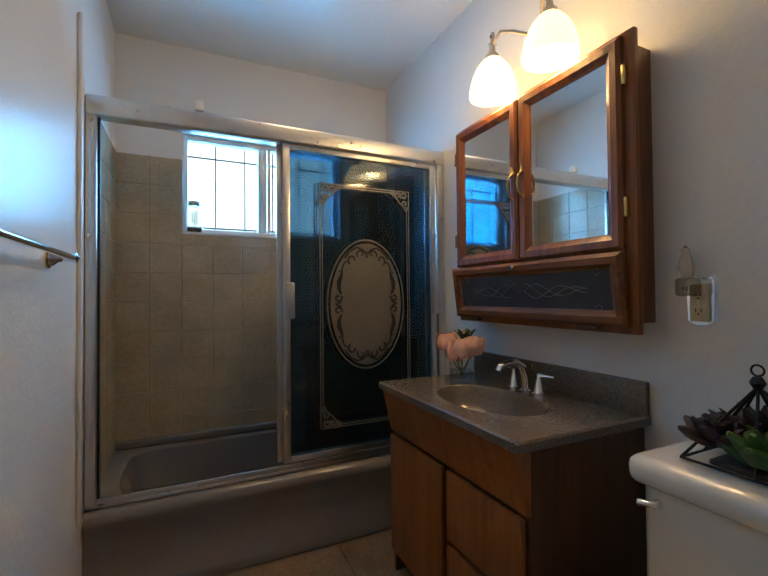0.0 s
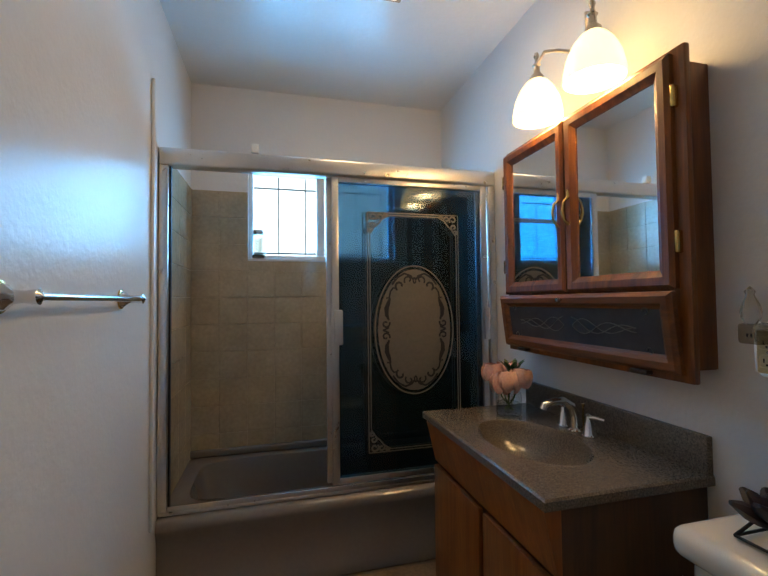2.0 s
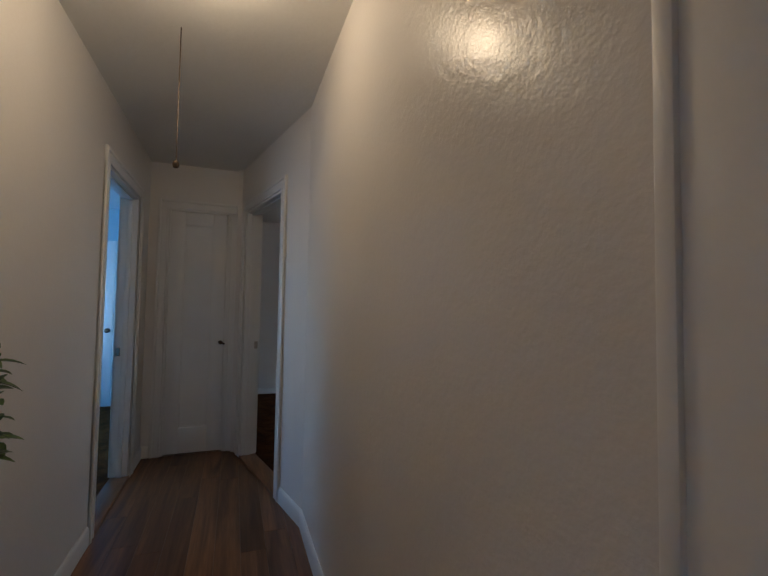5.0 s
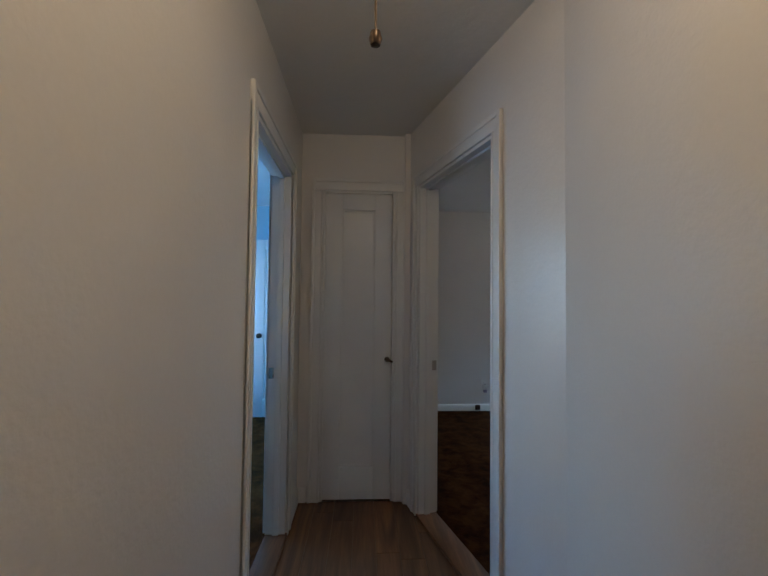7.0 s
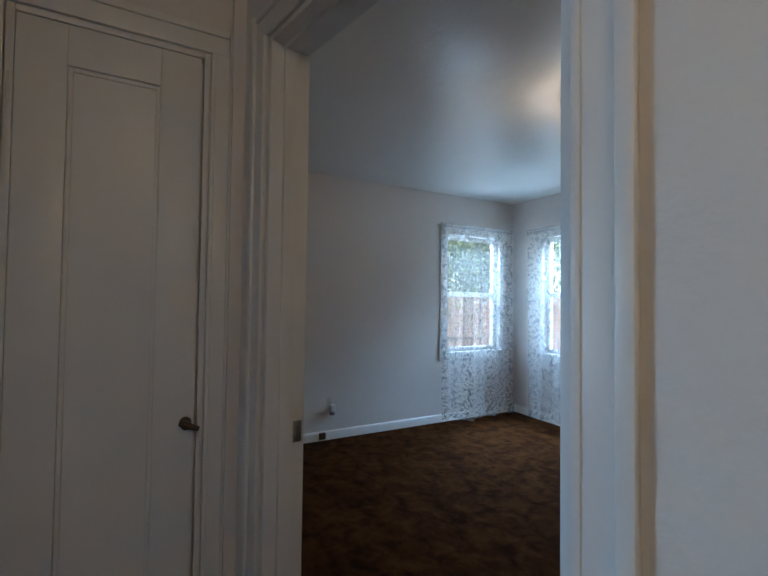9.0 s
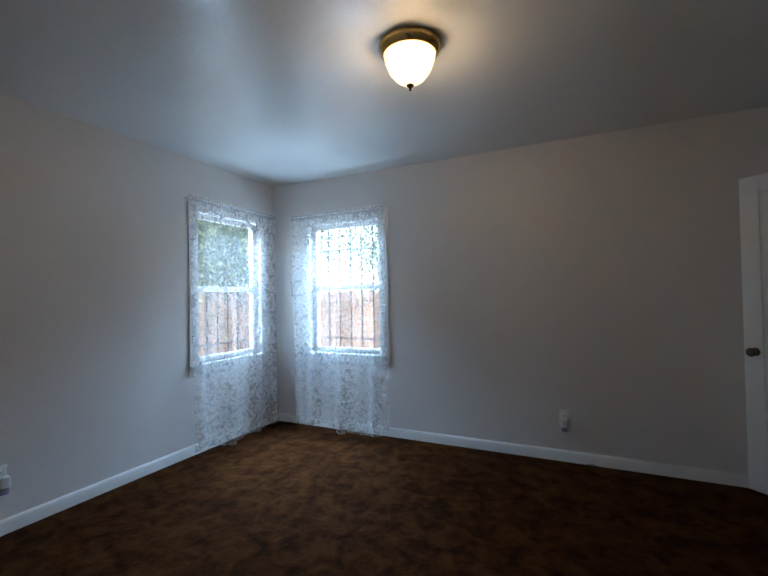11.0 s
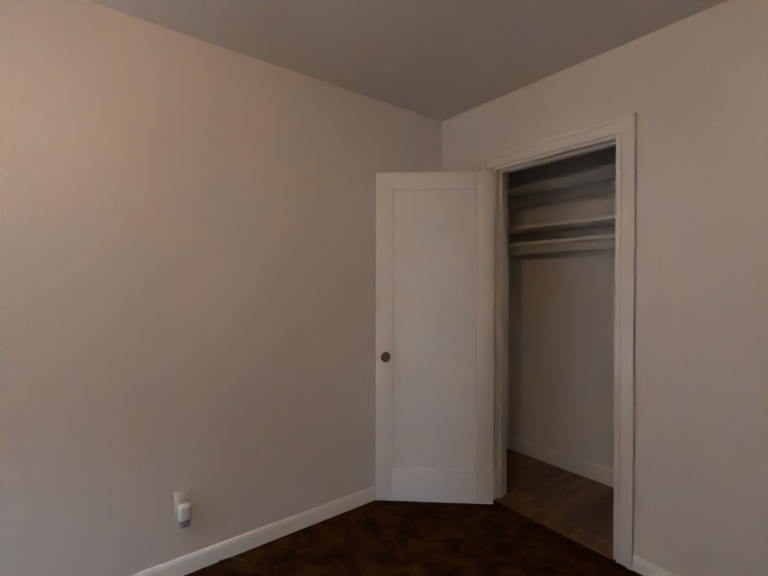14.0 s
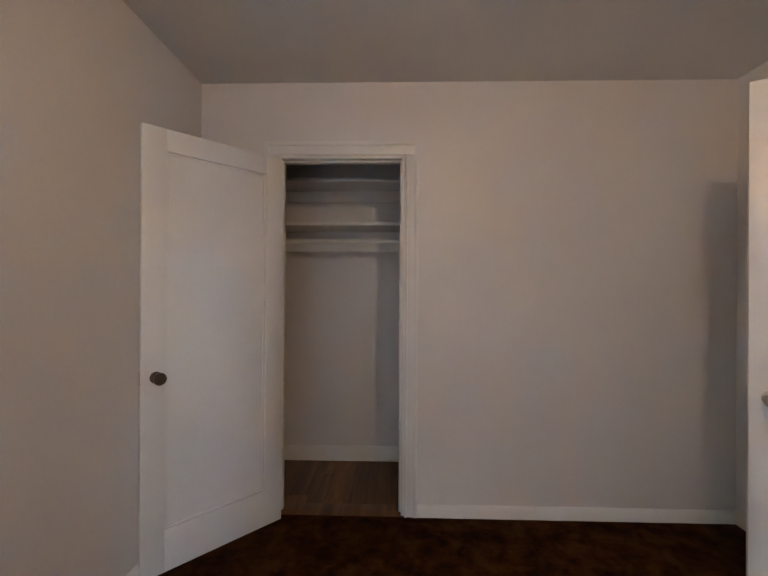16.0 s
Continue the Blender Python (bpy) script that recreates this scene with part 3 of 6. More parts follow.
def door(name, w, h, m, label, knob=None, knob_u=None, knob_z=0.9, style="knob", hinge=True, both=True, rim=False, thick=0.04, stile=0.105):
    """A one-panel door. Local: hinge at u = 0, u across, thickness along y from 0 to thick, z up."""
    o = thing(name, (0, 0, 0), label, "door", kind="structure")
    b = bmesh.new()
    z0 = 0.012
    box(b, 0, stile, 0, thick, z0, h, bevel=0.002)
    box(b, w - stile, w, 0, thick, z0, h, bevel=0.002)
    box(b, stile, w - stile, 0.0005, thick - 0.0005, h - stile, h, bevel=0.0015)
    box(b, stile, w - stile, 0.0005, thick - 0.0005, z0, z0 + stile * 1.9, bevel=0.0015)
    part("stiles_and_rails", b, TRIM, o)
    part("panel", boxed(stile - 0.004, w - stile + 0.004, 0.0155, thick - 0.0155, z0 + stile * 1.9 - 0.004, h - stile + 0.004), TRIM, o)
    for y, s in ((0.0, 1), (thick, -1)):
        b = bmesh.new()
        za, zb = z0 + stile * 1.9, h - stile
        for q in ((stile, stile + 0.012, za, zb), (w - stile - 0.012, w - stile, za, zb), (stile + 0.012, w - stile - 0.012, zb - 0.012, zb), (stile + 0.012, w - stile - 0.012, za, za + 0.012)):
            box(b, q[0], q[1], min(y + s * 0.010, y + s * 0.0155), max(y + s * 0.010, y + s * 0.0155), q[2], q[3], bevel=0.002)
        part("panel_moulding", b, TRIM, o)
    ku = knob_u if knob_u is not None else w - 0.06
    for y, s in (((0.0, -1), (thick, 1)) if both else ((thick, 1),)):
        if style == "knob":
            b = lathe(bmesh.new(), [(0.0, 0), (0.026, 0), (0.026, 0.004 * s), (0.011, 0.008 * s), (0.010, 0.028 * s), (0.020, 0.034 * s), (0.027, 0.044 * s), (0.027, 0.054 * s), (0.019, 0.063 * s), (0.0, 0.066 * s)], (ku, y, knob_z), 20, "y")
            part("door_knob", b, knob, o, "dark bronze round knob")
        else:
            b = lathe(bmesh.new(), [(0.0, 0), (0.017, 0), (0.017, 0.006 * s), (0.014, 0.012 * s), (0.012, 0.04 * s), (0.0, 0.042 * s)], (ku, y, knob_z), 18, "y")
            tube(b, [(ku - 0.016, y + 0.034 * s, knob_z + 0.008), (ku, y + 0.042 * s, knob_z + 0.003), (ku + 0.034, y + 0.042 * s, knob_z - 0.012)], [0.008, 0.010, 0.007], 10)
            part("lever_handle", b, knob, o, "small metal lever handle")
    if rim:
        part("rim_lock", boxed(ku - 0.055, ku + 0.055, thick, thick + 0.024, knob_z - 0.045, knob_z + 0.045, bevel=0.006), TRIM, o, "painted-over lock plate")
    part("latch", boxed(w - 0.001, w + 0.002, thick / 2 - 0.011, thick / 2 + 0.011, knob_z - 0.03, knob_z + 0.03), NICKEL, o)
    if hinge:
        for z in (0.2, h - 0.2):
            part("hinge", tube(bmesh.new(), [(-0.006, thick * 0.5 + 0.022, z - 0.04), (-0.006, thick * 0.5 + 0.022, z + 0.04)], 0.006, 8), TRIM, o)
    o.matrix_basis = m
    return o


def turn(x, y, deg, z=0.0):
    return Matrix.Translation((x, y, z)) @ Matrix.Rotation(radians(deg), 4, "Z")


door("door_closet", 0.70, 1.985, turn(-1.232, 2.240, 138.5), "white one-panel closet door standing open", BRONZE, knob_z=0.885, stile=0.10)
door("door_bedroom", 0.78, 2.03, turn(-2.375, -0.365, 58), "white one-panel bedroom door standing open", NICKEL, knob_z=0.90)
door("door_bath", 0.69, 2.02, turn(1.227, -0.262, 90), "white one-panel bathroom door standing open", BRONZE, knob_z=0.86)
door("door_hall_cupboard", 0.441, 2.03, turn(HE - 0.043, -1.306, 90) @ Matrix.Diagonal((1, -1, 1, 1)), "narrow white one-panel cupboard door, shut", BRONZE, knob_u=0.418, knob_z=0.925, style="lever", both=False, stile=0.11)
door("door_linen", 0.537, 2.01, turn(BW - 0.045, -0.141, 90) @ Matrix.Diagonal((1, -1, 1, 1)), "white one-panel linen cupboard door, shut", BRONZE, knob_u=0.48, knob_z=0.885, both=False, rim=True, stile=0.11)
door("door_other_room", 0.61, 2.0, turn(-5.36, -1.655, -90), "pale painted door standing open", BRONZE, knob_z=0.92)

# ---- bathroom ----
def bathtub():
    o = thing("bathtub", (0.73, 2.28, 0), "taupe enamelled alcove bathtub along the wall", "bathtub")
    x0, x1, y0, y1, zr = BW + 0.002, BE - 0.002, 1.935, BN - 0.002, 0.33
    b = bmesh.new()
    # front apron with a soft top roll and a toe ledge
    prof = [(y0 + 0.02, 0.0), (y0 + 0.004, 0.0), (y0 + 0.004, 0.045), (y0 + 0.016, 0.062), (y0 + 0.022, 0.2), (y0 + 0.012, 0.26), (y0 + 0.001, 0.282), (y0, 0.298), (y0 + 0.006, 0.314), (y0 + 0.018, 0.325), (y0 + 0.036, zr), (y0 + 0.09, zr)]
    a = [b.verts.new((x0, p[0], p[1])) for p in prof]
    c = [b.verts.new((x1, p[0], p[1])) for p in prof]
    for i in range(len(prof) - 1):
        b.faces.new((a[i], a[i + 1], c[i + 1], c[i]))
    part("apron", b, TUB, o)
    # rim and basin: rounded rectangles that shrink downwards
    b = bmesh.new()
    rings = []
    n = 48

    def ring(inset, rad, z, square=False):
        r = []
        cx, cy, hx, hy = (x0 + x1) / 2, (y0 + 0.09 + y1) / 2, (x1 - x0) / 2 - inset, (y1 - y0 - 0.09) / 2 - inset * 0.75
        for i in range(n):
            t = 2 * math.pi * i / n
            e = 0.12 if square else rad
            ct, st = math.cos(t), math.sin(t)
            r.append(b.verts.new((cx + hx * math.copysign(abs(ct) ** e, ct), cy + hy * math.copysign(abs(st) ** e, st), z)))
        return r

    for inset, rad, z, q in ((0.0, 0.1, zr, True), (0.06, 0.3, zr + 0.001, False), (0.075, 0.33, zr - 0.008, False), (0.09, 0.36, zr - 0.06, False), (0.13, 0.4, 0.12, False), (0.17, 0.45, 0.07, False), (0.24, 0.5, 0.055, False)):
        rings.append(ring(inset, rad, z, q))
    for p, q in zip(rings, rings[1:]):
        for i in range(n):
            b.faces.new((p[i], p[(i + 1) % n], q[(i + 1) % n], q[i]))
    b.faces.new(rings[-1])
    part("basin", b, TUB, o)
    part("back_lip", boxed(x0, x1, y1 - 0.03, y1, zr, 0.372, bevel=0.012, seg=3), TUB, o)


bathtub()


def shower_enclosure():
    o = thing("shower_enclosure", (0.73, 1.975, 0.33), "aluminium sliding shower door frame on the tub rim", "shower door")
    x0, x1 = BW + 0.004, BE - 0.004
    part("header", boxed(x0, x1, 1.945, 2.015, 1.745, 1.818, bevel=0.01, seg=3), ALU, o, "satin aluminium header rail")
    b = boxed(x0, x1, 1.966, 2.01, 0.331, 0.346, bevel=0.004)
    box(b, x0, x1, 1.968, 1.974, 0.346, 0.366, bevel=0.002)
    part("bottom_track", b, ALU, o, "silver bottom track")
    for xa, xb in ((x0, x0 + 0.035), (x1 - 0.035, x1)):
        b = boxed(xa, xb, 1.952, 2.008, 0.352, 1.745, bevel=0.004)
        part("wall_jamb", b, ALU, o)
    # the cover strips where the frame meets the painted walls
    part("seal", boxed(x0 + 0.035, x0 + 0.042, 1.97, 1.99, 0.36, 1.745), BLACK, o, "dark rubber seal")

    def sliding(y, xa, xb, tag):
        pn = thing("sliding_door", (0, 0, 0), "smoked glass sliding shower door with etched oval and scroll border", "shower door", group="sliding shower doors")
        fw = 0.032
        for ua, ub in ((xa, xa + fw), (xb - fw, xb)):
            part("stile", boxed(ua, ub, y - 0.009, y + 0.009, 0.375, 1.748, bevel=0.003), ALU, pn, "aluminium stile")
        for za, zb in ((0.375, 0.40), (1.722, 1.748)):
            part("rail", boxed(xa + fw, xb - fw, y - 0.008, y + 0.008, za, zb, bevel=0.002), ALU, pn, "aluminium rail")
        g = part("glass_pane", boxed(xa + fw - 0.004, xb - fw + 0.004, y - 0.0025, y + 0.0025, 0.396, 1.726), SMOKE, pn, "dark smoked glass")
        g.visible_shadow = False
        return pn

    def flat(b, pts, y, w):
        """A flat etched line of even width through points in the door's plane."""
        pts = [Vector((p[0], p[1])) for p in pts]
        L, R = [], []
        for i, p in enumerate(pts):
            d = (pts[min(i + 1, len(pts) - 1)] - pts[max(i - 1, 0)]).normalized()
            nn = Vector((-d.y, d.x))
            ww = w * (0.45 + 0.9 * math.sin(math.pi * i / max(1, len(pts) - 1))) if w < 0 else w
            ww = abs(ww)
            L.append(b.verts.new((p.x + nn.x * ww / 2, y, p.y + nn.y * ww / 2)))
            R.append(b.verts.new((p.x - nn.x * ww / 2, y, p.y - nn.y * ww / 2)))
        for i in range(len(pts) - 1):
            b.faces.new((L[i], L[i + 1], R[i + 1], R[i]))

    def curl(cx, cz, r, a0, a1, grow, n=22):
        return [(cx + (r + grow * i / n) * math.cos(radians(a0 + (a1 - a0) * i / n)), cz + (r + grow * i / n) * math.sin(radians(a0 + (a1 - a0) * i / n))) for i in range(n + 1)]

    def etch(pn, y, cx, cz):
        hw, zt, zb = 0.225, 1.592, 0.497
        b = bmesh.new()
        # border: double fine lines on each side, notched at the corners
        for s in (-1, 1):
            for dd in (0.0, 0.011):
                flat(b, [(cx + s * (hw - dd), zb + 0.075), (cx + s * (hw - dd), zt - 0.075)], y, 0.005)
        for z, s in ((zt, -1), (zb, 1)):
            for dd in (0.0, 0.011):
                flat(b, [(cx - hw + 0.075, z + s * dd), (cx + hw - 0.075, z + s * dd)], y, 0.005)
        part("etched_border", b, ETCH, pn, "silvery etched border lines", smooth=None)
        for sx in (-1, 1):
            for z, sz in ((zt, -1), (zb, 1)):
                b = bmesh.new()
                ox, oz = cx + sx * hw, z
                flat(b, [(ox, oz + sz * 0.08), (ox, oz), (ox - sx * 0.08, oz)], y, 0.006)
                for q in (curl(0.026, 0.022, 0.006, 0, 400, 0.013), curl(0.058, 0.020, 0.004, 30, 380, 0.011), curl(0.022, 0.058, 0.004, 60, 420, 0.011), curl(0.085, 0.012, 0.003, 90, 380, 0.008), curl(0.012, 0.085, 0.003, 0, 330, 0.008)):
                    flat(b, [(ox - sx * p[0], oz + sz * p[1]) for p in q], y, 0.0085)
                flat(b, [(ox - sx * 0.012, oz + sz * 0.1), (ox - sx * 0.032, oz + sz * 0.07), (ox - sx * 0.05, oz + sz * 0.055), (ox - sx * 0.07, oz + sz * 0.03), (ox - sx * 0.1, oz + sz * 0.012)], y, 0.007)
                part("etched_corner", b, ETCH, pn, "etched scroll corner", smooth=None)
        # oval
        a, c = 0.192, 0.298
        b = bmesh.new()
        flat(b, [(cx + a * math.cos(2 * math.pi * i / 72), cz + c * math.sin(2 * math.pi * i / 72)) for i in range(73)], y, 0.007)
        part("etched_ring", b, ETCH, pn, smooth=None)
        b = bmesh.new()
        ctr = b.verts.new((cx, y, cz))
        rim = [b.verts.new((cx + (a - 0.014) * math.cos(2 * math.pi * i / 72), y, cz + (c - 0.016) * math.sin(2 * math.pi * i / 72))) for i in range(72)]
        for i in range(72):
            b.faces.new((ctr, rim[i], rim[(i + 1) % 72]))
        part("etched_oval", b, ETCH, pn, "frosted silver oval", smooth=None)
        b = bmesh.new()
        y2 = y - 0.0012
        for sx in (-1, 1):
            for sz in (-1, 1):
                S = lambda q: [(cx + sx * p[0], cz + sz * p[1]) for p in q]
                flat(b, S(curl(0.030, 0.232, 0.006, 250, -40, 0.016)), y2, 0.0081)
                flat(b, S([(0.006, 0.235), (0.02, 0.252), (0.05, 0.262), (0.085, 0.243), (0.11, 0.21)]), y2, 0.0095)
                flat(b, S(curl(0.072, 0.205, 0.008, 200, -60, 0.016)), y2, 0.0095)
                flat(b, S([(0.088, 0.192), (0.105, 0.195), (0.118, 0.178), (0.124, 0.15), (0.138, 0.148)]), y2, 0.0081)
                flat(b, S([(0.120, 0.15), (0.128, 0.125), (0.138, 0.10), (0.137, 0.07), (0.126, 0.045)]), y2, -0.0162)
                flat(b, S(curl(0.142, 0.03, 0.005, 150, -200, 0.015)), y2, 0.0081)
                flat(b, S([(0.126, 0.012), (0.14, 0.006), (0.155, 0.0)]), y2, 0.0081)
                flat(b, S([(0.0, 0.215), (0.006, 0.225), (0.004, 0.238), (0.0, 0.245)]), y2, 0.0068)
        part("etched_scrollwork", b, ETCHDARK, pn, "dark scrolls left clear in the oval", smooth=None)

    front = sliding(1.972, 0.672, 1.440, "front")
    etch(front, 1.9685, 1.062, 1.048)
    back = sliding(1.998, 0.652, 1.425, "back")
    etch(back, 1.9945, 1.045, 1.048)
    for pn, xx in ((front, 0.688), (back, 1.425)):
        h = boxed(xx - 0.008, xx + 0.030, 1.938 if pn is front else 1.955, 1.963, 0.99, 1.145, bevel=0.006)
        part("pull_handle", h, ALU, pn, "flat aluminium pull")
    part("towel_rod", tube(bmesh.new(), [(0.72, 2.04, 1.07), (1.40, 2.04, 1.07)], 0.006), ALU, back, "thin towel rod inside")


shower_enclosure()
single("header_clip", boxed(0.33, 0.362, 1.942, 1.975, 1.819, 1.858, bevel=0.004), WHITE, "small clear plastic clip on the shower header", "clip")
single("wall_strip", boxed(BW, BW + 0.014, 1.855, 1.89, 0.33, 2.05, bevel=0.004), WALL, "painted vertical wall strip beside the shower frame", "trim", "structure")


def tile_field():
    g = 0.0022
    back = structure("tile_backing_north", wall_boxes(bmesh.new(), "y", BN - 0.004, BN, BW, BE, 0.33, 1.82, [WIN_B]), GROUT, "beige ceramic tile surround above the bath", "tiles")
    s = 0.152
    me = mesh_of(boxed(-s / 2 + g / 2, s / 2 - g / 2, -0.004, 0, -s / 2 + g / 2, s / 2 - g / 2, bevel=0.0015, seg=1), TILE)
    me2 = mesh_of(boxed(-0.004, 0, -s / 2 + g / 2, s / 2 - g / 2, -s / 2 + g / 2, s / 2 - g / 2, bevel=0.0015, seg=1), TILE)
    zs = [1.82 - s * (i + 0.5) for i in range(10)]
    for z in zs:
        for i in range(10):
            x = BW + s * (i + 0.5)
            cx0, cx1 = x - s / 2, x + s / 2
            if z - s / 2 < WIN_B[3] and z + s / 2 > WIN_B[2] and cx1 > WIN_B[0] and cx0 < WIN_B[1]:
                xa, xb = (cx0, min(cx1, WIN_B[0])) if cx0 < WIN_B[0] else ((WIN_B[1], cx1) if cx1 > WIN_B[1] else (0, 0))
                za, zb = z - s / 2, z + s / 2
                if xb - xa < 0.02:
                    if za < WIN_B[2] - 0.02:
                        xa, xb, zb = cx0, cx1, WIN_B[2]
                    else:
                        continue
                t = new("tile", mesh_of(boxed(xa + g / 2, xb - g / 2, BN - 0.008, BN - 0.004, za + g / 2, zb - g / 2), TILE))
                t.parent = back
                continue
            t = new("tile", me)
            t.parent, t.location = back, (x, BN - 0.004, z)
    for side, xw, d in (("west", BW + 0.004, 1), ("east", BE - 0.004, -1)):
        bk = structure("tile_backing_" + side, boxed(min(xw, xw - 0.004 * d), max(xw, xw - 0.004 * d), 2.02, BN - 0.012, 0.33, 1.82), GROUT, "beige ceramic tile beside the bath", "tiles")
        for z in zs:
            for i in range(4):
                t = new("tile", me2)
                t.parent, t.location = bk, (xw + (0.004 if d > 0 else 0), BN - 0.012 - s * (i + 0.5), z)


def window_frame_set(o, axis, w, at, z0, z1, fw, mat, depth, split=None, hsplit=None):
    """Frame bars round an opening w = (u0, u1), at a plane."""
    def bx(u0, u1, a, b, name, lab=""):
        bm2 = boxed(u0, u1, at, at + depth, a, b, bevel=0.003) if axis == "y" else boxed(at - depth, at, u0, u1, a, b, bevel=0.003)
        return part(name, bm2, mat, o, lab)
    bx(w[0], w[0] + fw, z0, z1, "frame_jamb")
    bx(w[1] - fw, w[1], z0, z1, "frame_jamb")
    bx(w[0] + fw, w[1] - fw, z0, z0 + fw, "frame_sill")
    bx(w[0] + fw, w[1] - fw, z1 - fw, z1, "frame_head")
    if split:
        bx(split - fw * 0.9, split + fw * 0.9, z0 + fw, z1 - fw, "meeting_stile")
    if hsplit:
        bx(w[0] + fw, w[1] - fw, hsplit - fw * 0.6, hsplit + fw * 0.6, "meeting_rail")
    g = boxed(w[0] + fw, w[1] - fw, at + depth * 0.5, at + depth * 0.5 + 0.004, z0 + fw, z1 - fw) if axis == "y" else boxed(at - depth * 0.5 - 0.004, at - depth * 0.5, w[0] + fw, w[1] - fw, z0 + fw, z1 - fw)
    p = part("pane", g, CLEAR, o)
    p.visible_shadow = False


w1 = thing("window_bath", (0.72, BN + 0.07, 1.435), "white aluminium sliding window over the bath", "window", kind="structure")
window_frame_set(w1, "y", WIN_B[:2], BN + 0.05, WIN_B[2], WIN_B[3], 0.026, WHITE, 0.05, split=0.70)
part("sash", boxed(0.728, 0.742, BN + 0.03, BN + 0.05, WIN_B[2] + 0.026, WIN_B[3] - 0.026), WHITE, w1)
b = boxed(0.688, 0.698, BN + 0.035, BN + 0.05, 1.66, 1.74, bevel=0.003)
part("latch", b, WHITE, w1)
part("window_sill", boxed(WIN_B[0], WIN_B[1], BN - 0.012, BN + 0.05, WIN_B[2] - 0.014, WIN_B[2] + 0.002, bevel=0.003), WHITE, w1)


def burglar_bars(o, axis, u0, u1, at, z0, z1, nv, rails, rad=0.007):
    P = (lambda u, z: (u, at, z)) if axis == "y" else (lambda u, z: (at, u, z))
    for i in range(nv):
        u = u0 + (u1 - u0) * (i + 0.5) / nv
        part("security_bar", tube(bmesh.new(), [P(u, z0), P(u, z1)], rad, 6), BLACK, o)
    for z in rails:
        part("security_rail", tube(bmesh.new(), [P(u0 - 0.05, z), P(u1 + 0.05, z)], rad * 1.2, 6), BLACK, o)


burglar_bars(w1, "y", 0.2, 1.2, BN + 0.19, 1.40, 2.0, 6, (1.49, 1.90), 0.004)

# jar with a sprig on the window sill
o = thing("glass_jar", (0.335, BN + 0.02, WIN_B[2] + 0.002), "lidded glass jar with a green sprig on the window sill", "jar")
jx, jy, jz = 0.335, BN + 0.012, WIN_B[2] + 0.0025
part("glass_body", lathe(bmesh.new(), [(0.0, 0.0), (0.036, 0.0), (0.04, 0.006), (0.04, 0.11), (0.03, 0.125), (0.027, 0.14)], (jx, jy, jz), 22), VASEGLASS, o).visible_shadow = False
part("lid", lathe(bmesh.new(), [(0.0, 0.138), (0.032, 0.138), (0.032, 0.162), (0.028, 0.166), (0.0, 0.166)], (jx, jy, jz), 20), NICKEL, o, "dull metal lid")
part("pebbles", lathe(bmesh.new(), [(0.0, 0.004), (0.034, 0.004), (0.036, 0.02), (0.02, 0.028), (0.0, 0.03)], (jx, jy, jz), 12), BARK, o, "dark pebbles")
b = tube(bmesh.new(), [(jx, jy, jz + 0.02), (jx + 0.002, jy, jz + 0.07), (jx, jy, jz + 0.115)], 0.002, 6)
for k in range(9):
    zz, s = jz + 0.04 + 0.008 * k, -1 if k % 2 else 1
    q = [b.verts.new(p) for p in ((jx, jy, zz), (jx + s * 0.012, jy - 0.004, zz + 0.012), (jx + s * 0.022, jy, zz + 0.016), (jx + s * 0.012, jy + 0.004, zz + 0.004))]
    b.faces.new(q)
part("sprig", b, LEAF, o, "small green sprig")


